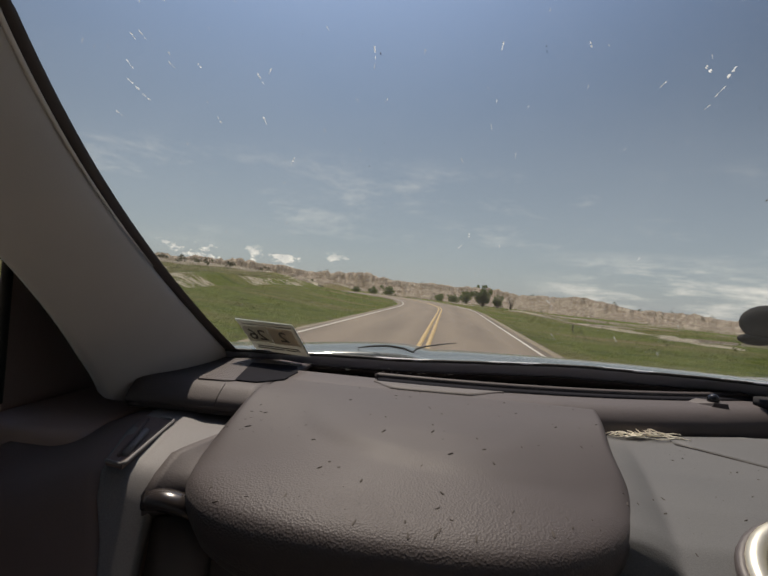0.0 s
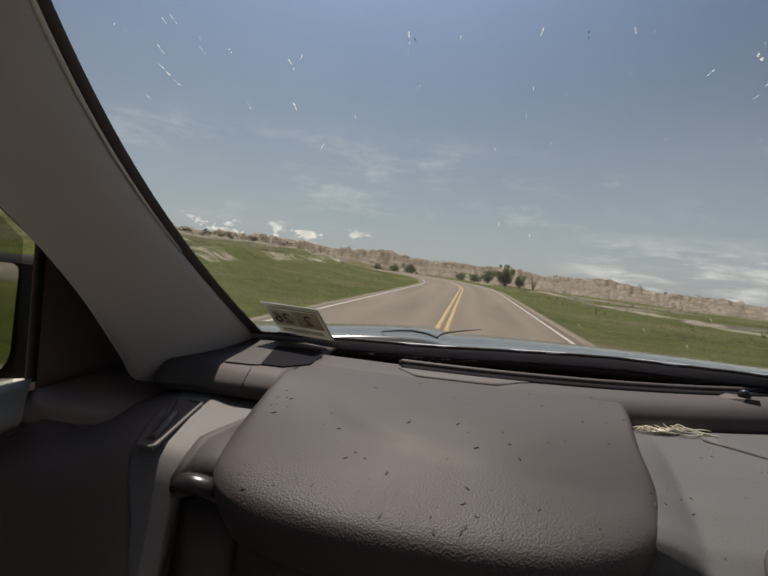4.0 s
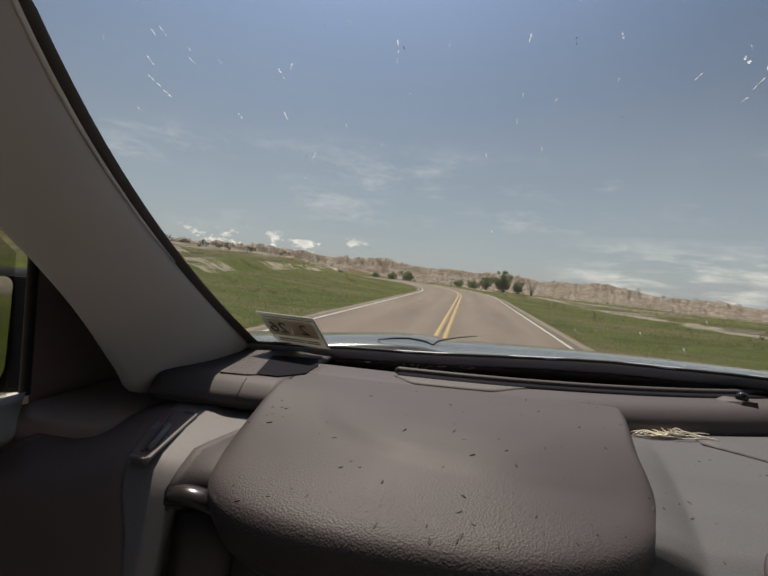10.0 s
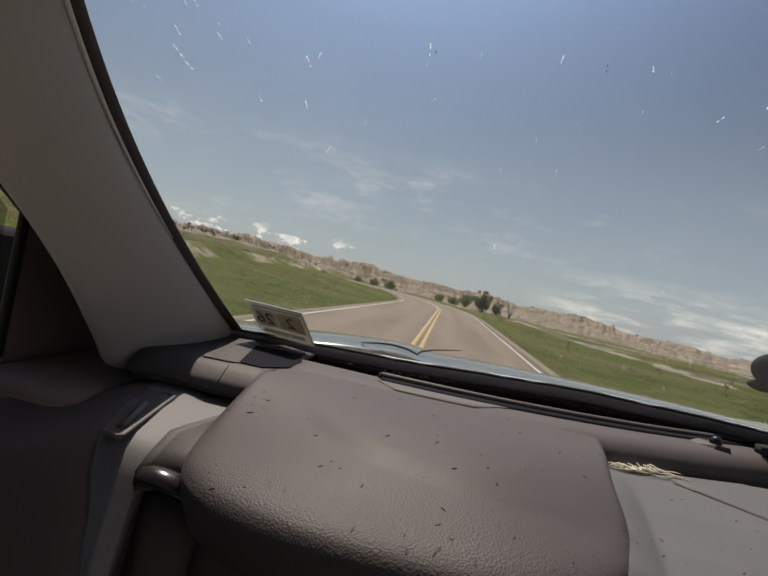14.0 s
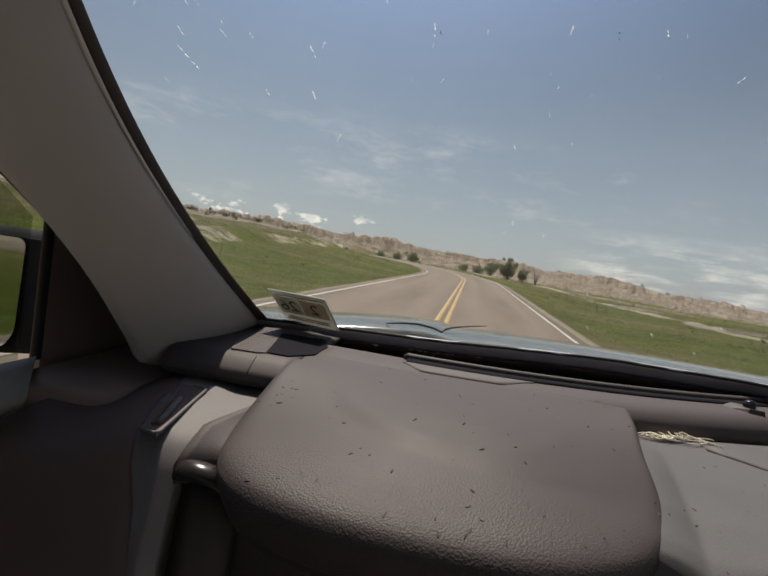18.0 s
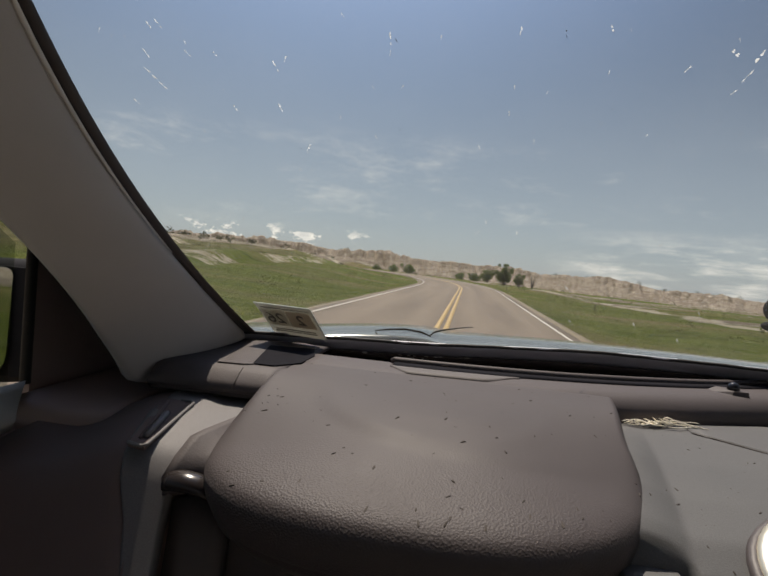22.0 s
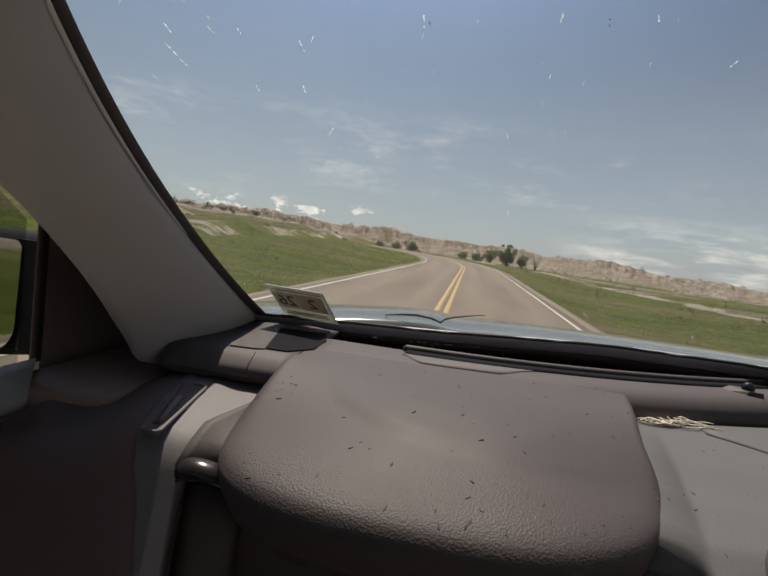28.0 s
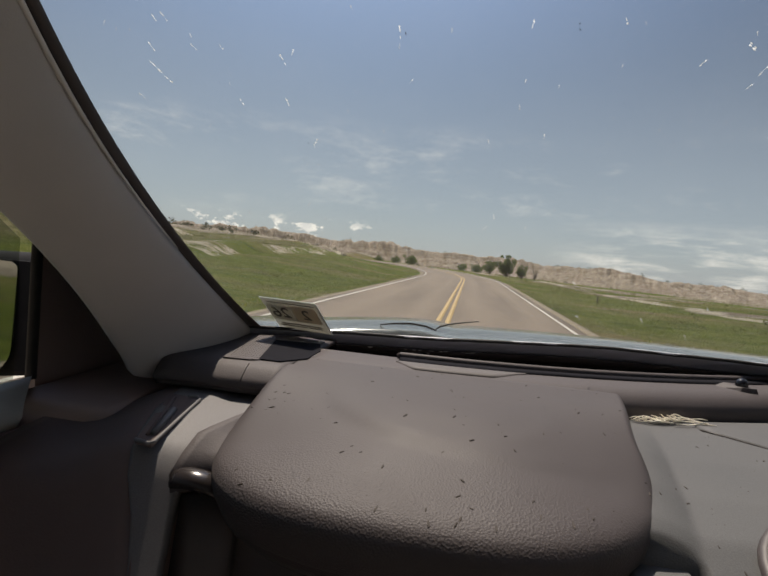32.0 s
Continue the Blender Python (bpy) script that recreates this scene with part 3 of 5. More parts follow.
    beyond = smooth((r - base_r - 60) / 500)
    z = z * (1 - beyond) + beyond * (-14 - 26 * np.clip(r / 4800, 0, 1))
    return z, bare, chalk, scrub * (1 - smooth((t + 0.4) / 0.3))


def build_ground():
    az = np.concatenate([np.arange(-180, -56, 1.5), np.arange(-56, 56, 0.16), np.arange(56, 180, 1.5)])
    rr = np.concatenate([[0.8, 1.6, 2.4], np.geomspace(3.2, 330, 330), np.linspace(334, 560, 90), np.geomspace(566, 4800, 30)])
    A, R = np.meshgrid(np.radians(az), rr)
    x, y = R * np.sin(A), R * np.cos(A)
    z, bare, chalk, scrub = land(x, y)
    n, k = len(rr), len(az)
    verts = np.stack([x, y, z], -1).reshape(-1, 3)
    i, j = np.meshgrid(np.arange(n - 1), np.arange(k), indexing="ij")
    j2 = (j + 1) % k
    quads = np.stack([i * k + j, i * k + j2, (i + 1) * k + j2, (i + 1) * k + j], -1).reshape(-1, 4)
    hub = len(verts)
    me = bpy.data.meshes.new("ground")
    me.from_pydata(np.vstack([verts, [[0, 0, -0.06]]]).tolist(), [], quads[:, ::-1].tolist() + [(hub, a, (a + 1) % k) for a in range(k)])
    for name, field, middle in (("bare", bare, 0.2), ("chalk", chalk, 0.0), ("scrub", scrub, 0.0)):
        at = me.attributes.new(name, "FLOAT", "POINT")
        at.data.foreach_set("value", np.append(field.ravel(), middle).astype(np.float32))
    me.materials.append(M_LAND)
    me.polygons.foreach_set("use_smooth", [True] * len(me.polygons))
    me.update()
    return tagged(new("ground", me), "green and tan prairie with pale eroded clay ridges behind", "ground", kind="structure")


ground = build_ground()


def ribbon(name, d0, d1, z, s0, s1, material, step=2.0, cols=2, parent=None, thick=0.05):
    ss = np.arange(s0, s1 + step, step)
    ds = np.linspace(d0, d1, cols)
    rows = [[(*road_point(s, d), z) for d in ds] for s in ss]
    ob = part(name, sheet(rows, (0, 0, -thick)), material, parent)
    me = ob.data
    lat = np.tile(ds, len(ss)).astype(np.float32)
    at = me.attributes.new("lat", "FLOAT", "POINT")
    at.data.foreach_set("value", np.concatenate([lat, lat]))
    return ob


road = ribbon("road", -HALF - 0.25, NEAR + 0.25, 0.0, -300, 600, M_ROAD, 2.5, 15)
tagged(road, "worn pinkish two-lane asphalt road curving out of sight", "road", kind="structure")
ribbon("edge_line", -HALF - 0.042, -HALF + 0.042, 0.005, -300, 600, M_WHITE, 2.5, 2, road, 0.003)
ribbon("edge_line", NEAR - 0.042, NEAR + 0.042, 0.005, -300, 600, M_WHITE, 2.5, 2, road, 0.003)
ribbon("centre_line", -0.16, -0.045, 0.005, -300, 600, M_YELLOW, 2.5, 2, road, 0.003)
ribbon("centre_line", 0.045, 0.16, 0.005, -300, 600, M_YELLOW, 2.5, 2, road, 0.003)
for side in (-1, 1):
    tagged(ribbon("shoulder", NEAR + 0.24 if side > 0 else -HALF - 0.24, NEAR + 0.55 if side > 0 else -HALF - 0.45, -0.022, -300, 600, M_GRAVEL, 2.5, 3, None, 0.06),
           "strip of pale gravel along the road edge", "shoulder", kind="structure")


def ground_z(x, y):
    return float(land(np.array([x], float), np.array([y], float))[0][0])


# ---- grass, posts and trees ----
def grass_stuff():
    rng = np.random.default_rng(4)
    n = 4200
    s = 6 + 110 * rng.random(n) ** 1.5
    d = (4.1 + 20 * rng.random(n) ** 1.7) * np.where(rng.random(n) < 0.5, -1, 1)
    pos = np.array([road_point(a, b) for a, b in zip(s, d)])
    z, bare = land(pos[:, 0], pos[:, 1])[:2]
    keep = bare < 0.45
    pos, z = pos[keep], z[keep]
    verts, faces = [], []
    for (px, py), pz in zip(pos, z):
        for _ in range(4):
            a, h, w = rng.random() * 6.28, 0.03 + 0.07 * rng.random(), 0.010 + 0.012 * rng.random()
            ox, oy = px + rng.normal() * 0.10, py + rng.normal() * 0.10
            lx, ly = rng.normal() * 0.07, rng.normal() * 0.07
            i = len(verts)
            verts += [(ox - w * math.cos(a), oy - w * math.sin(a), pz - 0.03), (ox + w * math.cos(a), oy + w * math.sin(a), pz - 0.03), (ox + lx, oy + ly, pz + h)]
            faces.append((i, i + 1, i + 2))
    me = bpy.data.meshes.new("roadside_grass")
    me.from_pydata(verts, [], faces)
    me.materials.append(M_BLADE)
    return tagged(new("roadside_grass", me), "tufts of green and straw-coloured grass on the verges", "grass", kind="stuff")


grass_stuff()


def marker_post(x, y, h):
    z = ground_z(x, y)
    root = thing("marker_post", "thin dark steel post standing in the roadside grass", "post", (x, y, z - 0.05), "roadside posts")
    part("shaft", box((0.05, 0.025, h), (0, 0, h / 2), 0.006), M_POST, root)
    part("cap", box((0.07, 0.035, 0.05), (0, 0, h), 0.008), M_POST, root)
    return root


marker_post(*road_point(31, 7.4), 0.42)
marker_post(*road_point(64, 6.9), 0.8)


def tree(x, y, height, spread, seed, label):
    """A many-stemmed cottonwood, leafy nearly to the ground, with a broken outline."""
    rng = random.Random(seed)
    root = thing("tree", label, "tree", (x, y, ground_z(x, y) - 0.1), "roadside trees")
    bm = bmesh.new()
    tips = []
    for k in range(6):
        a = k * 1.05 + rng.uniform(-0.4, 0.4)
        lean = spread * rng.uniform(0.25, 0.75) * (k > 0)
        top = height * (0.88 if k == 0 else rng.uniform(0.5, 0.85))
        foot = Vector((math.cos(a), math.sin(a), 0)) * spread * 0.12
        mid = Vector((math.cos(a) * lean * 0.5, math.sin(a) * lean * 0.5, top * 0.5))
        tip = Vector((math.cos(a) * lean, math.sin(a) * lean, top))
        tube([foot, foot.lerp(mid, 0.5), mid, tip], [0.020 * height, 0.016 * height, 0.011 * height, 0.003 * height], 6, bm)
        tips += [(mid, 0.30), (mid.lerp(tip, 0.5), 0.30), (tip, 0.22)]
        for _ in range(4):
            b, up = rng.uniform(0, math.tau), rng.uniform(0.25, 0.9)
            p = foot.lerp(mid, up * 2) if up < 0.5 else mid.lerp(tip, up * 2 - 1)
            q = p + Vector((math.cos(b), math.sin(b), rng.uniform(0.1, 0.7))) * spread * rng.uniform(0.22, 0.5)
            tube([p, p.lerp(q, 0.5) + Vector((0, 0, 0.02 * height)), q], [0.006 * height, 0.004 * height, 0.0015 * height], 4, bm)
            tips.append((q, rng.uniform(0.13, 0.24)))
    part("trunk", bm, M_BARK, root)
    verts, faces = [], []
    for c, share in tips:
        rad = spread * share
        for _ in range(int(900 * share)):
            v = Vector((rng.gauss(0, 1), rng.gauss(0, 1), rng.gauss(0, 0.9))).normalized()
            p = c + v * rad * rng.random() ** 0.45
            p.z = max(p.z, 0.12)
            size = 0.020 * height * rng.uniform(0.5, 1.3)
            e1 = Vector((rng.gauss(0, 1), rng.gauss(0, 1), rng.gauss(0, 1))).normalized()
            e2 = e1.orthogonal().normalized()
            i = len(verts)
            verts += [p - e1 * size, p + e2 * size * 0.6, p + e1 * size, p - e2 * size * 0.6]
            faces.append((i, i + 1, i + 2, i + 3))
    me = bpy.data.meshes.new("crown")
    me.from_pydata([tuple(v) for v in verts], [], faces)
    me.materials.append(M_LEAF)
    new("crown", me).parent = root
    return root


def sage_scrub():
    """Low sagebrush and weeds over the fields, as one sheet of small tufts."""
    rng = np.random.default_rng(33)
    verts, faces = [], []
    s = 20 + 190 * rng.random(2600) ** 1.2
    d = (6.5 + 90 * rng.random(2600) ** 1.6) * np.where(rng.random(2600) < 0.55, -1, 1)
    pos = np.array([(LEAN_X + LEAN_S * a + b, a) for a, b in zip(s, d)])
    near = np.abs(road_side(pos[:, 0], pos[:, 1])) > 6.0
    pos = pos[near]
    z = land(pos[:, 0], pos[:, 1])[0]
    for (px, py), pz in zip(pos, z):
        size = rng.uniform(0.05, 0.13) * (1 + py / 110) * (1.8 if rng.random() < 0.06 else 1.0)
        for _ in range(22):
            v = rng.normal(size=3) * size * (0.6, 0.6, 0.30)
            e1, e2 = rng.normal(size=3) * size * 0.17, rng.normal(size=3) * size * 0.17
            c = np.array((px, py, pz + 0.35 * size)) + v
            i = len(verts)
            verts += [tuple(c - e1), tuple(c + e2), tuple(c + e1)]
            faces.append((i, i + 1, i + 2))
    me = bpy.data.meshes.new("sage_scrub")
    me.from_pydata(verts, [], faces)
    me.materials.append(M_SAGE)
    return tagged(new("sage_scrub", me), "low grey-green sagebrush and weeds scattered over the prairie", "shrubs", kind="stuff")


sage_scrub()


def junipers():
    """Dark juniper scrub dotted over the ridge, as one sheet of small clumps."""
    rng = np.random.default_rng(21)
    verts, faces = [], []
    az = np.concatenate([rng.uniform(-34, 34, 330), rng.uniform(-36, 0, 420)])
    r = np.concatenate([rng.uniform(235, 500, 330), rng.uniform(60, 290, 420)])
    x, y = r * np.sin(np.radians(az)), r * np.cos(np.radians(az))
    z, bare, chalk, scrub = land(x, y)
    for px, py, pz, b, c, side in zip(x, y, z, bare, scrub, road_side(x, y)):
        if (b < 0.5 and c < 0.4) or abs(side) < 9 or (side > 0 and rng.random() < 0.6):
            continue
        size = rng.uniform(0.35, 1.3) if b >= 0.5 else rng.uniform(0.15, 0.55) * math.hypot(px, py) / 170
        for _ in range(40):
            v = rng.normal(size=3)
            v = v / np.linalg.norm(v) * rng.random() ** 0.4 * size * (1, 1, 0.75)
            e1, e2 = rng.normal(size=3) * size * 0.15, rng.normal(size=3) * size * 0.15
            c = np.array((px, py, pz + 0.55 * size)) + v
            i = len(verts)
            verts += [tuple(c - e1), tuple(c + e2), tuple(c + e1)]
            faces.append((i, i + 1, i + 2))
    me = bpy.data.meshes.new("juniper_scrub")
    me.from_pydata(verts, [], faces)
    me.materials.append(M_JUNIPER)
    return tagged(new("juniper_scrub", me), "dark green juniper scrub dotted over the clay ridge", "shrubs", kind="stuff")


junipers()


def at_bearing(az, r):
    return r * math.sin(radians(az)), r * math.cos(radians(az))


TREE = "bushy green cottonwood tree in full leaf beside the road"
LOW = "low green shrubby cottonwood beside the road"
tree(*at_bearing(4.2, 105), 4.4, 2.3, 5, TREE)
tree(*at_bearing(5.7, 110), 2.7, 1.6, 6, LOW)
tree(*at_bearing(2.5, 140), 3.6, 2.3, 7, TREE)
tree(*at_bearing(1.2, 152), 3.0, 2.3, 8, LOW)
tree(*at_bearing(-0.2, 170), 3.0, 2.6, 11, LOW)
tree(*at_bearing(-5.6, 150), 3.2, 2.6, 9, "low rounded green tree at the foot of the ridge")
tree(*at_bearing(-7.2, 162), 2.6, 2.4, 12, "low rounded green tree at the foot of the ridge")
tree(*at_bearing(-9.0, 172), 2.2, 2.0, 14, "low rounded green tree at the foot of the ridge")


def bare_shrub(x, y, height, seed):
    """A leafless grey shrub: many thin stems fanning from the ground."""
    rng = random.Random(seed)
    root = thing("bare_shrub", "leafless grey-brown shrub standing beside the green trees", "shrub", (x, y, ground_z(x, y) - 0.05))
    for _ in range(14):
        a, lean = rng.uniform(0, math.tau), rng.uniform(0.05, 0.42) * height
        tip = Vector((math.cos(a) * lean, math.sin(a) * lean, height * rng.uniform(0.6, 1.0)))
        bm = tube([(0, 0, 0), (tip.x * 0.35, tip.y * 0.35, tip.z * 0.5), tip], [0.045, 0.028, 0.008], 5)
        for _ in range(5):
            p = tip * rng.uniform(0.35, 0.9)
            q = p + Vector((rng.gauss(0, 1), rng.gauss(0, 1), rng.uniform(0.5, 1.6))).normalized() * height * rng.uniform(0.12, 0.26)
            tube([p, q], [0.014, 0.005], 4, bm)
        part("stem", bm, M_BARK, root)
    return root


bare_shrub(*at_bearing(7.0, 104), 3.0, 4)

# ---- the car: shell ----
MID = 0.42                                  # the car's centre line
LEFT, RIGHT = -0.56, 1.40


def base_y(x):
    return 1.10 - 0.14 * ((x - 0.4) / 0.753) ** 2


def on_glass(x, h, inward=0.0):
    """A place on the windshield h metres above its foot; inward: metres towards the cabin."""
    return x, base_y(x) - 1.5 * h - inward * 0.55, 1.13 + h - inward * 0.83


def glass_sheet(x0, x1, h0, h1, inward, thick, nx=28, nh=10):
    rows = [[on_glass(x, h, inward) for x in np.linspace(x0, x1, nx)] for h in np.linspace(h0, h1, nh)]
    return sheet(rows, (0, -0.55 * thick, -0.83 * thick))


windshield = thing("windshield", "raked curved windshield with insect smears and black lower border", "windshield", (0, 0, 0), kind="structure")
pane = part("pane", glass_sheet(-0.40, 1.24, -0.02, 0.54, 0.0, 0.004), M_GLASS, windshield, "dusty clear glass")
pane.visible_shadow = False


def border_top(x):
    """Height of the black border on the glass; it widens towards the middle of the car."""
    return 0.043 + 0.017 * ease((x + 0.10) / 0.42)


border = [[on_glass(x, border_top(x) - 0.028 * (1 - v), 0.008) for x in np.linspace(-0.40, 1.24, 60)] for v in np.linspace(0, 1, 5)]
# Black strip drawn where the gap below the border lies in shade.
rubber = [[on_glass(x, -0.05 + (0.05 + border_top(x) - 0.027) * v, 0.0105) for x in np.linspace(-0.40, 1.24, 60)] for v in np.linspace(0, 1, 6)]
part("gap_shade_strip", sheet(rubber, (0, -0.0022, -0.0033)), M_BLACK, windshield, "dull black strip standing for the shaded gap under the border")
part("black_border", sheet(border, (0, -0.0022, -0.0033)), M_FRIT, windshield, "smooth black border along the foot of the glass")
part("gasket", tube([on_glass(x, border_top(x) + 0.0005 * math.sin(31 * x) + 0.0002 * math.sin(97 * x) - 0.001, 0.0105) for x in np.linspace(-0.36, 1.2, 160)], 0.0030, 8), M_RUBBER, windshield, "black rubber edge of the border")
# white flakes along the foot of the glass: sealant, and painted sun glints
for x, h, size in ((-0.262, 0.030, 0.0035), (-0.150, 0.016, 0.0040), (-0.075, 0.024, 0.0016), (-0.062, 0.012, 0.0032), (-0.045, 0.012, 0.0036), (-0.028, 0.011, 0.0024), (-0.095, 0.030, 0.0014), (0.02, 0.02, 0.0013), (0.08, 0.028, 0.0012)):
    part("sealant_glint_flake", ball(size, on_glass(x, h, 0.013), (1.5, 0.6, 0.45), None, 8, 5), M_FLAKE, windshield, "white flake of sealant and painted sun glint")


ragged = random.Random(12)
for k in range(16):
    x = -0.085 + 0.0085 * k + ragged.uniform(-0.003, 0.003)
    part("sealant_glint_flake", ball(ragged.uniform(0.0008, 0.0020), on_glass(x, border_top(x) - 0.027 + ragged.uniform(-0.001, 0.001), 0.0135), (2.2, 0.6, 0.5), None, 8, 5), M_FLAKE, windshield, "white flake of sealant and painted sun glint")


def splat_mesh(seed, dark):
    """Dried specks in a short ragged streak."""
    rng = random.Random(seed)
    bm = bmesh.new()
    n = 7
    for c in range(3 if dark else 4 + seed % 3):
        cx, cy, size = rng.gauss(0, 0.13), rng.uniform(-0.85, 0.85), rng.uniform(0.16, 0.42)
        lo, hi = [], []
        for k in range(n):
            a = k * math.tau / n
            rad = size * rng.uniform(0.5, 1.0)
            p = (cx + rad * math.cos(a) * 0.8, cy + rad * math.sin(a), 0)
            lo.append(bm.verts.new(p))
            hi.append(bm.verts.new((cx + (p[0] - cx) * 0.6, cy + (p[1] - cy) * 0.6, 0.25)))
        bm.faces.new(hi)
        bm.faces.new(lo[::-1])
        for k in range(n):
            bm.faces.new((lo[k], lo[(k + 1) % n], hi[(k + 1) % n], hi[k]))
    return mesh_of("insect_smear", bm, M_SPLATD if dark else M_SPLAT)


SMEARS = [splat_mesh(s, s > 5) for s in range(9)]


def smear(x, h, size, which, turn, long=1.0):
    ob = new("insect_smear", SMEARS[which])
    ob.parent = windshield
    ob.matrix_basis = Matrix.Translation(on_glass(x, h, -0.003)) @ Euler((radians(-33.7), 0, 0)).to_matrix().to_4x4() @ Matrix.Rotation(radians(turn), 4, "Z") @ Matrix.Diagonal((size, size * long, 0.0012, 1))


rng = random.Random(12)
for x, h, size, long, turn in ((-0.277, 0.359, 0.003, 2.2, 20), (-0.268, 0.360, 0.0025, 2.6, 25), (-0.295, 0.329, 0.004, 2.8, 28), (-0.290, 0.341, 0.003, 2.4, 20), (-0.289, 0.322, 0.004, 1.8, 35),
                               (-0.322, 0.308, 0.003, 1.6, 40), (-0.254, 0.345, 0.003, 2.0, 30), (-0.252, 0.352, 0.0022, 1.6, 10), (-0.229, 0.314, 0.003, 2.8, 15), (-0.177, 0.345, 0.003, 2.8, 20),
                               (0.046, 0.383, 0.0035, 2.2, 0), (-0.068, 0.370, 0.003, 3.0, 5), (-0.069, 0.362, 0.002, 2.2, -10), (0.048, 0.350, 0.0022, 2.0, 5), (0.047, 0.332, 0.0022, 2.4, 10),
                               (0.080, 0.348, 0.0022, 1.2, 0), (0.132, 0.364, 0.002, 1.6, 0), (0.200, 0.369, 0.003, 2.0, -20), (0.232, 0.381, 0.006, 1.8, 50), (0.256, 0.379, 0.007, 1.4, -10),
                               (0.254, 0.367, 0.003, 3.4, -15), (0.250, 0.358, 0.0035, 1.4, -30), (-0.125, 0.316, 0.002, 2.4, 5), (-0.023, 0.374, 0.0022, 1.4, 0), (0.139, 0.388, 0.002, 1.2, 30)):
    smear(x, h, size * 0.8, rng.randrange(6), -turn, long)
for k in range(150):
    x, h = rng.uniform(-0.33, 0.62) if rng.random() < 0.6 else rng.uniform(-0.33, 0.1), 0.15 + 0.33 * rng.random() ** 0.7
    dark = rng.random() < 0.20
    smear(x, h, (0.0009 + 0.0022 * rng.random() ** 2.2), 6 + rng.randrange(3) if dark else rng.randrange(6), rng.uniform(-40, 40), rng.uniform(1.0, 2.6))
# streaky smears low on the glass
for x, h, turn in ((0.174, 0.155, 38), (0.381, 0.134, 35), (0.382, 0.083, 32), (0.300, 0.105, 30), (0.20, 0.10, 35)):
    smear(x, h, 0.0026, 2, -turn, 4)

# A-pillar trim: from the glass edge to the door window
def pillar_line(z, xs, ys):
    """A gently bowed edge rising along the pillar; straight on above the door's top."""
    u = (z - 1.14) / 0.3
    c = min(u, 1.1)
    slope = np.polyval(np.polyder(ys), c)
    return Vector((float(np.polyval(xs, c)), float(np.polyval(ys, c) + slope * (u - c)), z))


BEAD = ((0.2702, -0.4811, 0.2536, -0.3604), (-0.3573, 0.8419, -1.0772, 0.9689))
RIM = ((0.2233, -0.3876, 0.191, -0.3401), (-0.3663, 0.8482, -1.0701, 0.9828))
DOOR_EDGE = ((0.0, 0.0, -0.400), (-0.180, -0.235, 0.632))


def pillar_rows(side):
    rows = []
    for t in np.linspace(0, 1, 44):
        a = pillar_line(1.146 + 0.47 * t, *BEAD)
        b = pillar_line(1.113 + 0.45 * t, *DOOR_EDGE)
        foot = ease((0.16 - t) / 0.16)
        row = []
        for k in range(19):
            u = k / 18
            p = a.lerp(b, u) + Vector((0.016, -0.020, 0.004)) * math.sin(math.pi * u) ** 0.7
            # the foot sags and its outer corner is rounded off
            p.z += foot * (-0.017 * math.sin(math.pi * u ** 0.9) + 0.008 * max(0.0, (u - 0.82) / 0.18) ** 2)
            row.append((p.x if side < 0 else 2 * MID - p.x, p.y, p.z))
        rows.append(row)
    return rows


for side in (-1, 1):
    tr = thing("pillar_trim", "grey plastic trim wrapping the windshield pillar", "pillar trim", kind="structure", group="pillar trims")
    grid = pillar_rows(side)
    part("cover", sheet(grid, (side * 0.03, 0.03, 0.0)), M_TRIM, tr)
    rim = [Vector(row[0]) for row in grid]
    part("outer_body", sheet([[q + Vector((side * 0.012, 0.014, 0.0)), q + Vector((side * 0.045, 0.030, 0.006)), q + Vector((side * (0.085 + 0.165 * ease((1.420 - q.z) / 0.05)), 0.020 + 0.08 * ease((1.420 - q.z) / 0.05), 0.0))] for q in rim], (side * 0.005, 0.015, 0.01)), M_BLACK, tr, "black outer pillar")
    edge = [pillar_line(1.140 + 0.48 * t, *RIM) for t in np.linspace(0, 1, 44)]
    if side > 0:
        edge = [Vector((2 * MID - q.x, q.y, q.z)) for q in edge]
    part("black_edge", sheet([[q + Vector((side * 0.001, 0.003, 0.0)), q.lerp(e, 0.5) + Vector((0, 0.002, 0)), e] for q, e in zip(rim, edge)], (side * 0.02, 0.02, 0)), M_BLACK, tr, "black edge beside the glass")
    # The bead's sun highlight is put into its pale colour and tapered length.
    part("seam", tube([Vector(row[0]) + Vector((-side * 0.002, -0.008, 0.004)) for row in grid][13:], [0.0005 + 0.0018 * min(1.0, k / 12) for k in range(31)], 8), M_SEAM, tr, "bead along the trim, coloured pale for its sun highlight")


def wall(name, outline, x0, x1, material, hole=None):
    """An upright side panel in the y-z plane between x0 and x1, with a window opening."""
    bm = bmesh.new()
    y0, z0, y1, z1 = outline
    if hole:
        a, b, c, d = hole
        for p in ((y0, z0, y1, b), (y0, d, y1, z1), (y0, b, a, d), (c, b, y1, d)):
            if p[2] - p[0] > 1e-4 and p[3] - p[1] > 1e-4:
                box((abs(x1 - x0), p[2] - p[0], p[3] - p[1]), ((x0 + x1) / 2, (p[0] + p[2]) / 2, (p[1] + p[3]) / 2), bm=bm)
    else:
        box((abs(x1 - x0), y1 - y0, z1 - z0), ((x0 + x1) / 2, (y0 + y1) / 2, (z0 + z1) / 2), bm=bm)
    ob = new(name, mesh_of(name, bm, material, False))
    return ob


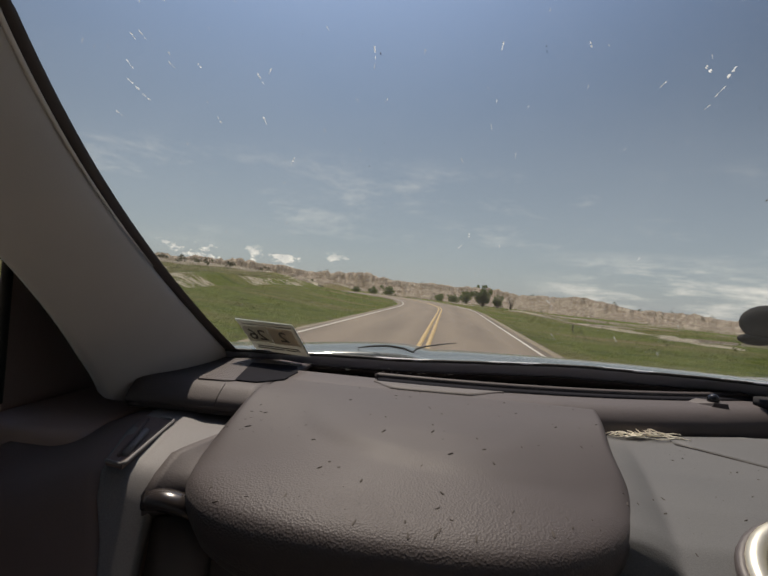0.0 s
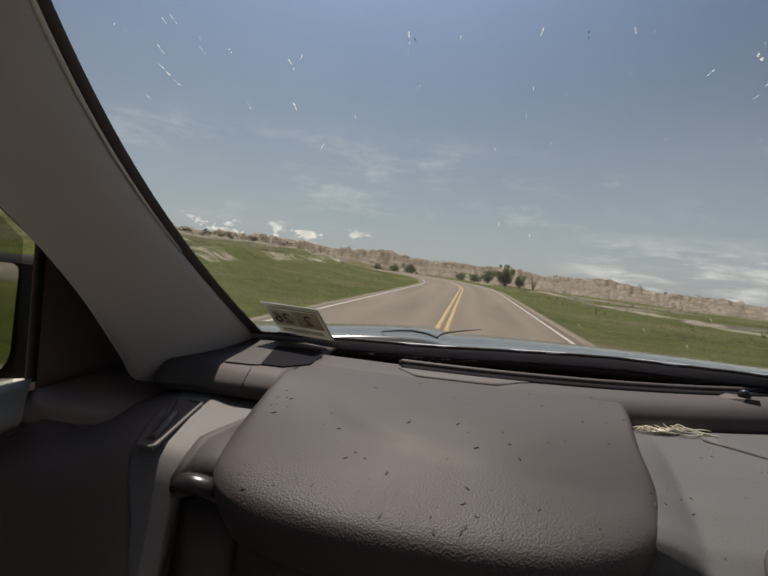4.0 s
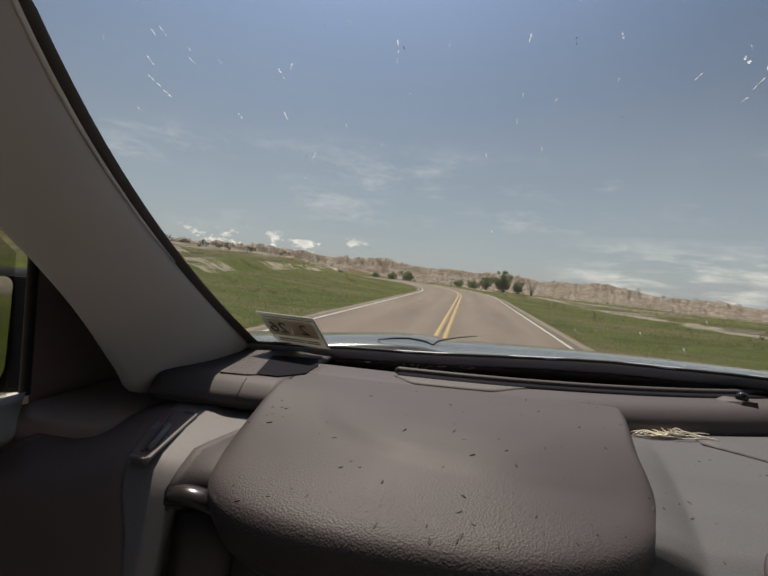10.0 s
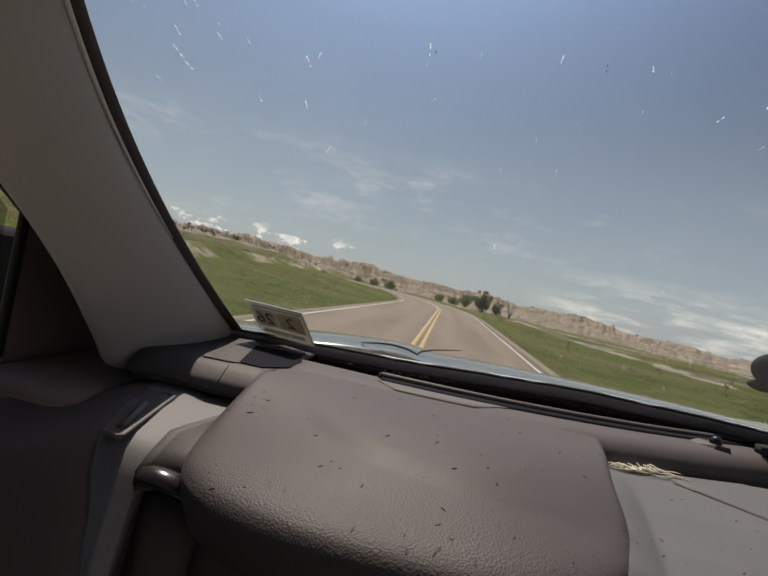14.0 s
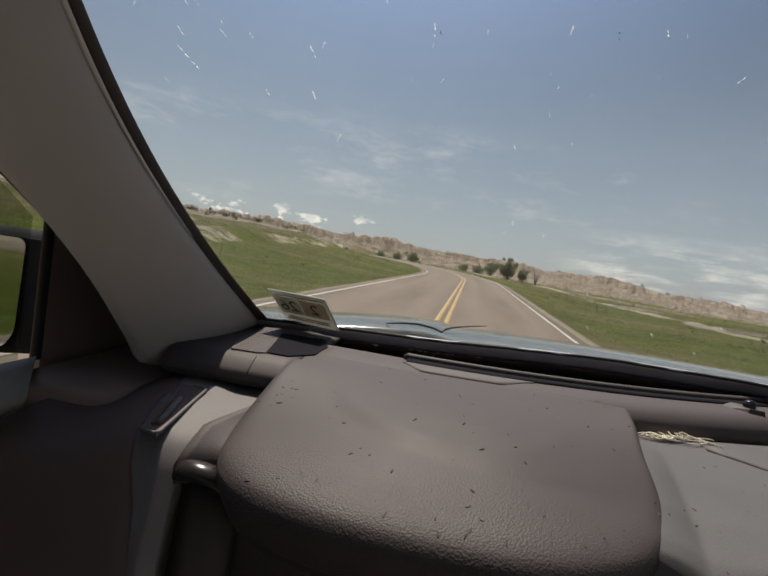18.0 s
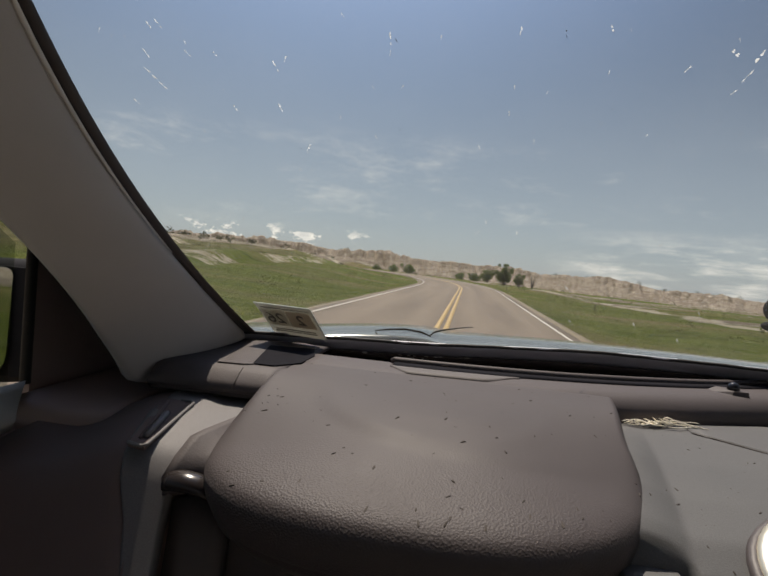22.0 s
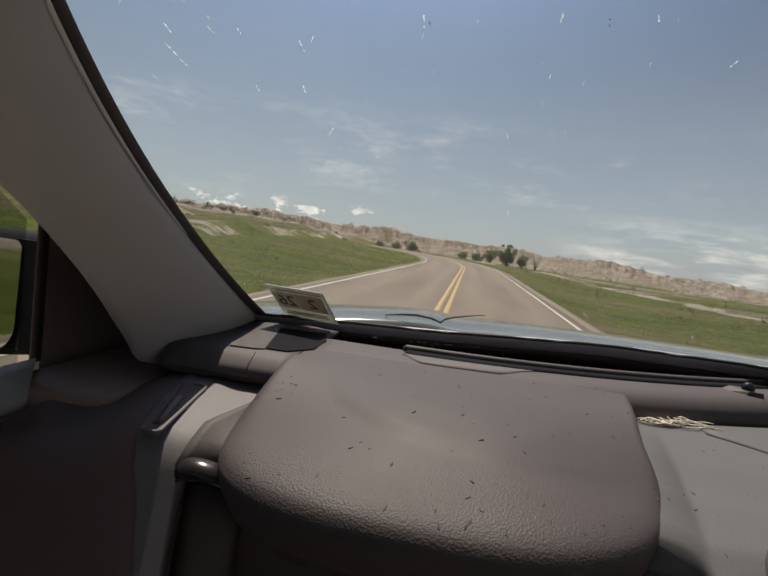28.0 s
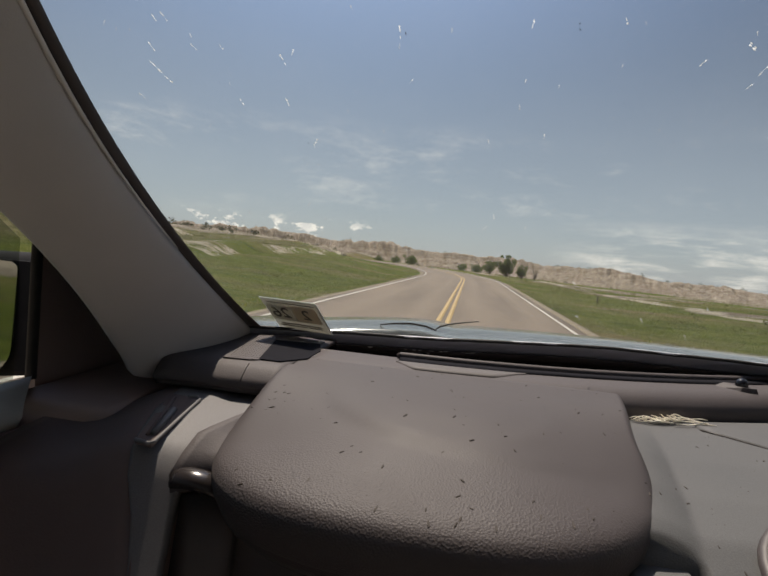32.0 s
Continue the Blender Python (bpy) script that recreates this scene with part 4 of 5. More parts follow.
# the rest of the shell is plain: roof, rear, floor, far side and bulkhead
# Unseen shell; its pale linings are chosen to bounce light into the cabin.
roof_rows = [[(x, y, 1.70 - 0.05 * ((x - MID) / 0.98) ** 2 - 0.03 * ease((-y - 1.2) / 1.4) - 0.03 * ease((y + 0.1) / 0.4)) for x in np.linspace(LEFT, RIGHT, 15)] for y in np.linspace(0.30, -2.6, 16)]
tagged(part("ceiling", sheet(roof_rows, (0, 0, 0.05)), M_LINER), "pale cloth headliner under the car roof", "ceiling", kind="structure")
tagged(wall("wall_east", (-2.6, 0.0, 1.02, 1.66), RIGHT - 0.05, RIGHT, M_LINER, (-2.3, 1.06, 0.62, 1.58)), "pale-lined car side with an open window band", "car side", kind="structure")
tagged(wall("wall_west", (-2.6, 0.0, -0.62, 1.66), LEFT, LEFT + 0.05, M_LINER, (-2.3, 1.06, -0.74, 1.58)), "pale-lined car side with an open rear window", "car side", kind="structure")
bmr = box((RIGHT - LEFT, 0.05, 1.06), (MID, -2.6, 0.53))
box((RIGHT - LEFT, 0.05, 0.12), (MID, -2.6, 1.62), bm=bmr)
for side_x in (LEFT + 0.1, RIGHT - 0.1):
    box((0.2, 0.05, 0.5), (side_x, -2.6, 1.31), bm=bmr)
tagged(part("wall_south", bmr, M_LINER, smooth=False), "plain pale rear end of the car", "car rear", kind="structure")
tagged(part("floor", box((RIGHT - LEFT, 3.6, 0.06), (MID, -0.8, 0.35)), M_CARPET, smooth=False), "brown carpeted car floor", "floor", kind="structure")
tagged(part("wall_north", box((RIGHT - LEFT, 0.05, 1.06), (MID, 1.04, 0.53)), M_BLACK, smooth=False), "black bulkhead under the windshield", "bulkhead", kind="structure")

# ---- driver's door and mirror ----
door = thing("driver_door", "dark plastic driver's door with a sun-toned sill under the open window", "car door")
bmd = bmesh.new()
box((0.05, 1.64, 1.02), (-0.535, 0.20, 0.51), bm=bmd)
part("outer_panel", bmd, M_PAINT, door, "silver-blue painted outer panel", False)
part("inner_panel", sheet([[(-0.42 - 0.09 * ease((z - 0.98) / 0.10), y, z) for y in np.linspace(-0.62, 0.98, 12)] for z in (0.40, 0.60, 0.80, 0.92, 0.98, 1.02, 1.05, 1.075)], (-0.03, 0, 0)), M_DOOR, door)
# Sill's pale colour and slanted end hold the sunlight and shadow line on it.
part("sill", sheet([[(x, -0.62 + (1.137 - 1.28 * (x + 0.44)) * v, z) for v in np.linspace(0, 1, 10)] for x, z in ((-0.440, 1.099), (-0.444, 1.105), (-0.455, 1.108), (-0.50, 1.109), (-0.535, 1.107))], (-0.006, 0, -0.012)), M_SILL, door, "grey sill along the window's foot, coloured pale for the sun on it")
sail = [(0.595, 1.05), (0.98, 1.05), (0.985, 1.13), (0.80, 1.235), (0.66, 1.31), (0.50, 1.39), (0.30, 1.48), (0.30, 1.44), (0.52, 1.34), (0.595, 1.29)]
bms = bmesh.new()
fa, fb = [bms.verts.new((-0.540, y + 0.055, z)) for y, z in sail], [bms.verts.new((-0.555, y + 0.055, z)) for y, z in sail]
bms.faces.new(fa)
bms.faces.new(fb[::-1])
for k in range(len(sail)):
    bms.faces.new((fa[k], fa[(k + 1) % len(sail)], fb[(k + 1) % len(sail)], fb[k]))
part("sail_panel", bms, M_DOOR, door, "dark brown corner panel ahead of the window", False)
part("window_channel", tube([(-0.545, 0.648, 1.10), (-0.545, 0.648, 1.285), (-0.545, 0.57, 1.335), (-0.545, 0.35, 1.44), (-0.545, -0.1, 1.56)], 0.007, 8), M_RUBBER, door)
part("window_frame", tube([(-0.52, 0.32, 1.45), (-0.52, 0.0, 1.585), (-0.52, -0.3, 1.63), (-0.52, -0.64, 1.63), (-0.52, -0.64, 1.1)], 0.03, 8), M_BLACK, door)
bmg = bmesh.new()
outline = [(-0.60, 1.10), (0.62, 1.10), (0.62, 1.285), (0.55, 1.335), (0.33, 1.44), (-0.08, 1.565), (-0.60, 1.60)]
ga, gb = [bmg.verts.new((-0.546, y, z)) for y, z in outline], [bmg.verts.new((-0.550, y, z)) for y, z in outline]
bmg.faces.new(ga)
bmg.faces.new(gb[::-1])
for k in range(len(outline)):
    bmg.faces.new((ga[k], ga[(k + 1) % len(outline)], gb[(k + 1) % len(outline)], gb[k]))
wp = part("window_glass", bmg, M_TINT, door, "", False)
wp.visible_shadow = False
part("end_cap", box((0.15, 0.41, 0.13), (-0.460, 0.79, 1.030), 0.012, 3), M_DOOR, door, "dark cap between door and dashboard")
part("pull_handle", tube([(-0.412, 0.30, 0.93), (-0.395, 0.36, 0.945), (-0.395, 0.44, 0.945), (-0.412, 0.50, 0.93)], 0.007, 8), M_GLOSS, door, "glossy dark pull handle")

mirror = thing("door_mirror", "dark door mirror in a rounded housing reflecting the roadside", "wing mirror", (-0.86, 0.90, 1.03))
bmm = box((0.25, 0.13, 0.225), (0, 0.05, 0.108), 0.035, 4)
for v in bmm.verts:
    v.co.x += 0.0
    v.co.z -= 0.035 * (0.125 - v.co.x) / 0.25 * (1 if v.co.z < 0.1 else 0.2)
part("housing", bmm, M_MATTE, mirror)
part("rim", sheet([[(x, -0.016, z) for x in (-0.118, 0.118)] for z in (0.006, 0.206)], (0, 0.02, 0)), M_MATTE, mirror, "", False)


def rounded(w, h, radius):
    pts = []
    for cx, cy, a0 in ((w / 2, h / 2, 0), (-w / 2, h / 2, 90), (-w / 2, -h / 2, 180), (w / 2, -h / 2, 270)):
        rr = radius * (1.9 if cy < 0 else 0.6)
        pts += [(cx - math.copysign(rr, cx) + rr * math.cos(radians(a0 + d)), cy - math.copysign(rr, cy) + rr * math.sin(radians(a0 + d))) for d in range(0, 91, 15)]
    return pts


glass = part("mirror_glass", slab(rounded(0.185, 0.205, 0.026), -0.002, 0.002), M_MIRROR, mirror, "clear mirror glass", False)
glass.matrix_basis = Matrix.Translation((-0.012, -0.038, 0.102)) @ Matrix.Rotation(radians(9), 4, "Z") @ Matrix.Rotation(radians(90 - 2.8), 4, "X")
part("foot", box((0.20, 0.05, 0.06), (0.21, 0.07, 0.02), 0.015), M_MATTE, mirror)

# ---- bonnet and wipers ----
bonnet = thing("bonnet", "pale silver-blue bonnet reflecting sky and road", "bonnet", (MID, 1.12, 0.0))


def bonnet_z(x, y):
    u = (x - MID) / 0.92
    z = 1.1712 - 0.040 * (y - 1.13) - 0.036 * u * u + 0.010 * (ease((abs(u) - 0.42) / 0.10) - ease((abs(u) - 0.60) / 0.30)) - 0.006 * math.exp(-((x + 0.02) / 0.035) ** 2)
    z -= 0.008 * (1 - ease((y - base_y(x) - 0.030) / 0.15)) + 0.035 * (1 - ease((y - base_y(x)) / 0.022))
    return z - 0.090 * (y - 1.13) ** 2 - 0.20 * max(0.0, y - 1.85) ** 2


rows = [[(x - MID, (base_y(x) + 0.010) * (1 - v) + 2.15 * v - 1.12, bonnet_z(x, (base_y(x) + 0.010) * (1 - v) + 2.15 * v)) for x in np.linspace(-0.50, 1.34, 90)] for v in list(np.linspace(0, 0.06, 12)) + list(np.linspace(0.075, 1, 44))]
part("panel", sheet(rows, (0, 0, -0.02)), M_PAINT, bonnet)
part("cowl", sheet([[(x - MID, base_y(x) + dy - 1.12, z) for x in np.linspace(-0.5, 1.34, 24)] for dy, z in ((0.004, 1.112), (0.016, 1.124), (0.034, 1.130), (0.050, 1.128), (0.075, 1.12), (0.14, 1.09))], (0, 0.004, -0.012)), M_COWL, bonnet, "black plastic cowl under the glass")
part("front_skirt", box((1.84, 0.9, 1.0), (0, 0.48, 0.50)), M_PAINT, bonnet, "", False)


def wiper(shift, label):
    w = thing("wiper", label, "wiper", group="wipers")
    at = lambda x, dy, z: Vector((x + shift, base_y(x + shift) + dy, z))
    part("arm", tube([at(-0.150, 0.08, 1.164), at(-0.115, 0.03, 1.1745), at(-0.085, 0.02, 1.178), at(-0.055, 0.015, 1.1755), at(-0.034, 0.012, 1.169)], [0.001, 0.0018, 0.002, 0.002, 0.0015], 8), M_COWL, w)
    part("blade", tube([at(-0.036, 0.010, 1.171), at(-0.028, 0.010, 1.178), at(-0.012, 0.010, 1.1835), at(0.016, 0.010, 1.1895), at(0.046, 0.010, 1.1945)], [0.0012, 0.0022, 0.0018, 0.0014, 0.0008], 6), M_RUBBER, w)
    return w


wiper(0.0, "thin black wiper resting at the foot of the windshield")
wiper(0.80, "thin black wiper resting at the foot of the windshield")


# ---- dashboard ----
dash = thing("dashboard", "dusty grey-brown padded dashboard in bright sun", "dashboard", (0, 0, 0))


def lip_y(x):
    return 0.815 + 0.48 * (min(max(x, -0.08), 0.6) + 0.08) ** 2


xs = np.linspace(-0.37, 1.22, 60)
prof = lambda x: [(base_y(x) - 0.005, 1.085), (base_y(x) - 0.06, 1.112), (0.55 * base_y(x) + 0.45 * lip_y(x) - 0.02, 1.130), (lip_y(x) + 0.030, 1.149), (lip_y(x) - 0.01, 1.1505), (lip_y(x) - 0.050, 1.151),
                  (lip_y(x) - 0.066, 1.149), (lip_y(x) - 0.078, 1.144), (lip_y(x) - 0.087, 1.136), (lip_y(x) - 0.092, 1.127), (lip_y(x) - 0.090, 1.116), (lip_y(x) - 0.084, 1.04)]
rows = [list(r) for r in zip(*[[(x, y, z) for y, z in prof(x)] for x in xs if x > -0.215])]
part("top_pad", sheet(rows, (0, 0.006, -0.012)), M_PAD, dash, "grey-brown padded top")
vent_x = np.linspace(-0.075, 1.0, 40)
part("defroster_slot", sheet([[(x, lip_y(x) + o + 0.007 * ease((x - 0.105) / 0.02) * (o < 0), 1.1525) for x in vent_x] for o in (-0.013, 0.022)], (0, 0, -0.004)), M_COVER, dash, "dark defroster slot")
part("defroster_lip", tube([(x, lip_y(x) + 0.022, 1.1525 + 0.003 * math.sin(i)) for i, x in enumerate(np.full(1, -0.078))] + [(x, lip_y(x) + 0.026, 1.1535) for x in vent_x], 0.0055, 10), M_PAD, dash, "rounded lip behind the slot")
# This facet's brightness in the sun is put into its paler colour.
part("defroster_tray", sheet([[(x, lip_y(x) - 0.013 - 0.042 * u * ease((x + 0.081) / 0.035) * (1 - 0.95 * ease((x - 0.060) / 0.05)), 1.1527 - 0.0008 * u) for x in np.linspace(-0.078, 0.112, 28)] for u in (1.0, 0.5, 0.0)], (0, 0, -0.004)), M_TRAY, dash, "recess before the slot, coloured paler for the sun it catches")


# the padded hood over the instruments
HOOD_X, HOOD_Y, HOOD_BACK = 0.02, 0.60, 0.765
SLOPE_G = (0.0, 0.003, 0.007, 0.014, 0.022, 0.032, 0.058, 0.09, 0.13, 0.19, 0.25)
SLOPE_Z = (1.0930, 1.1010, 1.1050, 1.1090, 1.1122, 1.1150, 1.1220, 1.1295, 1.1380, 1.1445, 1.1480)


def hood_half(u):
    """Half width and squareness of the hood's plan on that side."""
    return (0.243, 3.0) if u < 0 else (0.193, 2.2)


def hood_point(u, v):
    """A place on the padded top: u across from -1 to 1, v from the front rim (0) to the back (1)."""
    a, n = hood_half(u)
    front = HOOD_Y - 0.210 * (1 - abs(u) ** n) ** (1 / n)
    y = front + (HOOD_BACK - front) * v
    x = HOOD_X + a * u + (0.028 if u > 0 else -0.004) * abs(u) * ease((y - HOOD_Y) / 0.2)
    ahead = max(0.0, (HOOD_Y - y) / 0.210)
    inside = max(0.0, 1 - (abs(u) ** n + ahead ** n) ** (1 / n))
    g = inside * 0.21 + 0.15 * ease((y - 0.50) / 0.26) * inside
    z = float(np.interp(g, SLOPE_G, SLOPE_Z))
    level = ease((y - 0.49) / 0.20)
    z = z * (1 - level) + level * (1.1500 - 0.026 * max(0.0, 1 - inside * 0.21 / 0.014) ** 2)
    pad = 0.0034 * (1 - 0.7 * level) * ease((1 - math.hypot((x - 0.045) / 0.190, (y - 0.640) / 0.155)) / 0.12) * ease((0.76 - y) / 0.22) * ease((0.24 - x) / 0.32)
    return x, y, z + pad * (z > 1.12) * ease((HOOD_BACK - y) / 0.03)


def hood_rows():
    us = [math.sin(math.pi / 2 * w) for w in np.linspace(-1, 1, 73)]
    rows = []
    # the rim rolls under: three rows drawn back below the front edge
    for back, down in ((0.055, 0.060), (0.030, 0.050), (0.012, 0.034), (0.003, 0.018), (0.0, 0.008)):
        row = []
        for u in us:
            x, y, z = hood_point(u, 0.0)
            row.append((x - (x - HOOD_X) * back * 2.2, y + back * (HOOD_Y - y) / 0.21, z - down))
        rows.append(row)
    for v in [0.003 * k * k for k in range(7)] + list(np.linspace(0.13, 1.0, 46)):
        row = [hood_point(u, v) for u in us]
        for end, way in ((0, 1), (-1, -1)):
            x, y, z = row[end]
            side = [(x + way * 0.004, y, z - 0.012), (x + way * 0.010, y, z - 0.040)]
            row = side[::-1] + row if end == 0 else row + side
        rows.append(row)
    full = len(rows[-1])
    rows = [r if len(r) == full else [r[0], r[0]] + r + [r[-1], r[-1]] for r in rows]
    # the skirt's ends keep a little apart where the rim rolls under
    for r in rows[:5]:
        for k, o in ((0, 0.002), (1, 0.001), (-2, -0.001), (-1, -0.002)):
            r[k] = (r[k][0] + o, r[k][1], r[k][2] - 0.002)
    return rows


hood = part("instrument_hood", sheet(hood_rows(), (0, 0.010, -0.012)), M_HOODPAD, dash, "big rounded hood with a leather grain")
shroud = part("instrument_shroud", box((0.42, 0.26, 0.25), (-0.02, 0.66, 0.915), 0.03, 4), M_BLACK, dash, "black shroud below the hood")
ys = np.linspace(0.655, 0.485, 9)
rows = []
for y in ys:
    f = ease((0.545 - y) / 0.06)
    rows.append([(-0.212 - 0.040 * max(0.0, min(1.0, (0.70 - y) / 0.20)) + (0.025 + 0.045 * max(0.0, min(1.0, (0.70 - y) / 0.20))) * u, y + 0.020 * u + 0.012 * math.sin(3.14 * u), 1.107 - 0.034 * u * (1 - f) + 0.003 * math.sin(3.14 * u) - 0.030 * f ** 2) for u in np.linspace(0, 1, 9)])
rows.append([(p[0], p[1] + 0.004, p[2] - 0.02) for p in rows[-1]])
# Darker pad material here stands for the shade on this rear-facing slope.
part("shoulder", sheet(rows, (0, 0.012, -0.008)), M_PAD, shroud, "smooth shoulder beside the hood")
rows = [[(-0.250 + 0.069 * u, 0.490 + 0.022 * u - 0.012 * math.sin(3.14 * u) + b, 1.079 - 0.026 * u * u + 0.006 * math.sin(3.14 * u) + c) for u in np.linspace(0, 1, 12)] for b, c in ((0.012, 0.0), (0.0, 0.001), (-0.006, -0.003), (-0.009, -0.008), (-0.008, -0.013), (0.0, -0.016))]
part("bezel", sheet(rows, (0, 0.006, -0.004)), M_BEZEL, shroud, "satin bronze curved bezel")
part("shroud_cheek", sheet([[(-0.246 + 0.05 * u, 0.500 - 0.05 * v + 0.02 * u, 1.050 - 0.24 * v) for u in np.linspace(0, 1, 4)] for v in (0, 0.2, 0.6, 1.0)], (0.0, 0.02, 0)), M_BLACK, shroud)

# left end: speaker shelf, grille, panel and air vent
part("speaker_shelf", sheet([[(x, y + 0.03 * (x + 0.30), z) for x in np.linspace(-0.372, -0.205, 10)] for y, z in ((0.985, 1.115), (0.95, 1.145), (0.92, 1.149), (0.80, 1.150), (0.70, 1.150), (0.680, 1.1485), (0.670, 1.144), (0.658, 1.135), (0.650, 1.126), (0.652, 1.121), (0.72, 1.117))], (0, 0.01, -0.008)), M_PAD, dash, "shelf at the foot of the pillar")
part("crack", tube([(-0.258, 0.6813, 1.1487), (-0.2577, 0.6713, 1.1442), (-0.2574, 0.6593, 1.1352), (-0.2572, 0.6513, 1.1262)], [0.0016, 0.0014, 0.0011, 0.0008], 6), M_BLACK, dash)
grille = part("speaker_grille", slab([(-0.297, 0.690), (-0.262, 0.694), (-0.212, 0.725), (-0.212, 0.90), (-0.25, 0.925), (-0.335, 0.90), (-0.338, 0.86)], 1.146, 1.1515), M_PAD, dash, "perforated speaker grille", False)
part("dark_cover", slab([(-0.284, 0.858), (-0.212, 0.868), (-0.196, 0.812), (-0.196, 0.742), (-0.222, 0.703), (-0.252, 0.702)], 1.150, 1.1521), M_COVER, grille, "dark plastic cover set into the grille", False)
hole = mesh_of("hole", slab([(0.0011 * math.cos(k * math.tau / 6), 0.0034 * math.sin(k * math.tau / 6)) for k in range(6)], 0, 0.0006), M_BLACK, False)
for i in range(17):
    for j in range(28):
        x, y = -0.335 + 0.0042 * j + 0.0021 * (i % 2) + 0.0005 * math.sin(1.3 * i), 0.700 + 0.0125 * i
        if x > -0.297 - 0.22 * (y - 0.69) * 0.9 + 0.006 and x < -0.262 + max(0, (y - 0.694)) * 1.6 - 0.004 and x < -0.216:
            o = new("hole", hole)
            o.parent, o.location = grille, (x, y, 1.1513)
lp = [(0.72, 1.080), (0.72, 1.112), (0.66, 1.1125), (0.58, 1.108), (0.52, 1.099), (0.4995, 1.089), (0.488, 1.069), (0.470, 1.037), (0.450, 1.001), (0.422, 0.951), (0.377, 0.87)]
def end_left(y):
    """The end panel's outer edge, seen from above."""
    return -0.336 + 0.272 * (0.626 - min(0.626, max(y, 0.50))) + 0.032 * ease((0.50 - y) / 0.05) + 0.45 * max(0.0, 0.45 - y)


def end_right(y):
    return -0.207 - 0.040 * max(0.0, min(1.0, (0.70 - y) / 0.20)) + 0.008 * ease((0.475 - y) / 0.05) + 0.3 * max(0.0, 0.45 - y)


left_end = part("left_panel", sheet([[(x, y + 0.16 * (x + 0.30), z - 0.004 * ease((x + 0.29) / 0.03)) for x in np.linspace(end_left(y), end_right(y), 16)] for y, z in lp], (0, 0.012, -0.010)), M_SMOOTH, dash, "grey plastic end panel")
# Dashboard end, made a darker brown where the pillar's shadow falls.
part("end_cap", sheet([[(x, y + 0.16 * (x + 0.30), z - 0.003 - 0.030 * ease((end_left(y) - x) / 0.10)) for x in np.linspace(-0.47, end_left(y) + 0.003, 12)] for y, z in lp], (0, 0.012, -0.010)), M_END, dash, "end of the dashboard beside the door, darkened for the pillar shadow")
# Vent body shares the shadow tone; its frame stops where shade begins.
vent = part("air_vent", sheet([[(-0.333 + 0.034 * v + (0.043 - 0.022 * v) * u, 0.626 - 0.006 * u - 0.125 * v, 1.1125 - 0.013 * v) for u in (0, 0.5, 1)] for v in (0, 0.33, 0.66, 1)], (0, 0, -0.004)), M_END, dash, "slim air vent let into the panel", False)
ringp = [(-0.308, 0.6225, 1.113), (-0.296, 0.621, 1.1135), (-0.290, 0.616, 1.113), (-0.278, 0.500, 1.1005), (-0.281, 0.4955, 1.100), (-0.299, 0.501, 1.100)]
part("frame", tube(ringp, 0.0021, 8), M_SMOOTH, vent)
part("slat", tube([(-0.320, 0.612, 1.1125), (-0.293, 0.512, 1.102)], 0.0022, 6), M_END, vent)
part("slat", tube([(-0.300, 0.575, 1.1105), (-0.288, 0.515, 1.1035)], 0.0034, 8), M_SMOOTH, vent)

# right of the hood: the centre panel, its groove, the light sensor and a chrome-ringed vent
CP_Y = (0.44, 0.445, 0.450, 0.465, 0.50, 0.56, 0.64, 0.72, 0.77, 0.80, 0.815)
CP_Z = (0.85, 0.98, 1.045, 1.072, 1.088, 1.099, 1.108, 1.1135, 1.1150, 1.112, 1.10)


def centre_point(x, y0):
    """A place on the centre panel: beside the hood it rises from a diagonal crease."""
    y = y0 + 0.30 * (min(x, 0.6) - 0.25) * max(0.35, min(1, (y0 - 0.5) / 0.25))
    z = float(np.interp(y0, CP_Y, CP_Z))
    crest = 0.222 + 0.15 * (y - 0.45)
    rise = 1 - (1 - max(0.0, min(1.0, (crest - x) / 0.055))) ** 2
    z += 0.015 * rise * ease((0.80 - y) / 0.20) * (z > 1.0)
    z -= 0.10 * (1 - ease((x - crest + 0.008) / 0.012)) * ease((0.476 - y) / 0.014)
    return x, y, z


cols = list(np.linspace(0.17, 0.42, 60)) + list(np.linspace(0.44, 1.22, 20))
lines = list(np.linspace(0.815, 0.47, 50)) + [0.465, 0.46, 0.455, 0.450, 0.447, 0.445, 0.442, 0.44]
centre = part("centre_panel", sheet([[centre_point(x, y0) for x in cols] for y0 in lines], (0, 0.012, -0.010)), M_COOL, dash, "smooth cool grey centre panel")
inset = [[(x, y, centre_point(x, y - 0.30 * (min(x, 0.6) - 0.25))[2] + 0.0022) for y in np.linspace(lip_y(x) - 0.095, max(0.60, 0.768 - 0.62 * (x - 0.332)), 12)] for x in np.linspace(0.334, 1.18, 40)]
part("corner_inset", sheet(inset, (0, 0, -0.006)), M_COOL, dash, "grey-brown inset cover")
part("inset_seam", tube([(row[-1][0], row[-1][1] - 0.001, row[-1][2] - 0.0012) for row in inset], 0.0009, 5), M_BLACK, dash)
part("lower_trim", box((0.052, 0.030, 0.012), (0.190, 0.462, 1.064), 0.004, 3), M_COOL, dash, "small trim piece below the centre panel")
bm = bmesh.new()
rim = [(0.405, 0.923), (0.405, 0.920), (0.432, 0.888), (0.460, 0.888), (0.464, 0.923)]
low = [bm.verts.new((x, y, 1.146)) for x, y in rim]
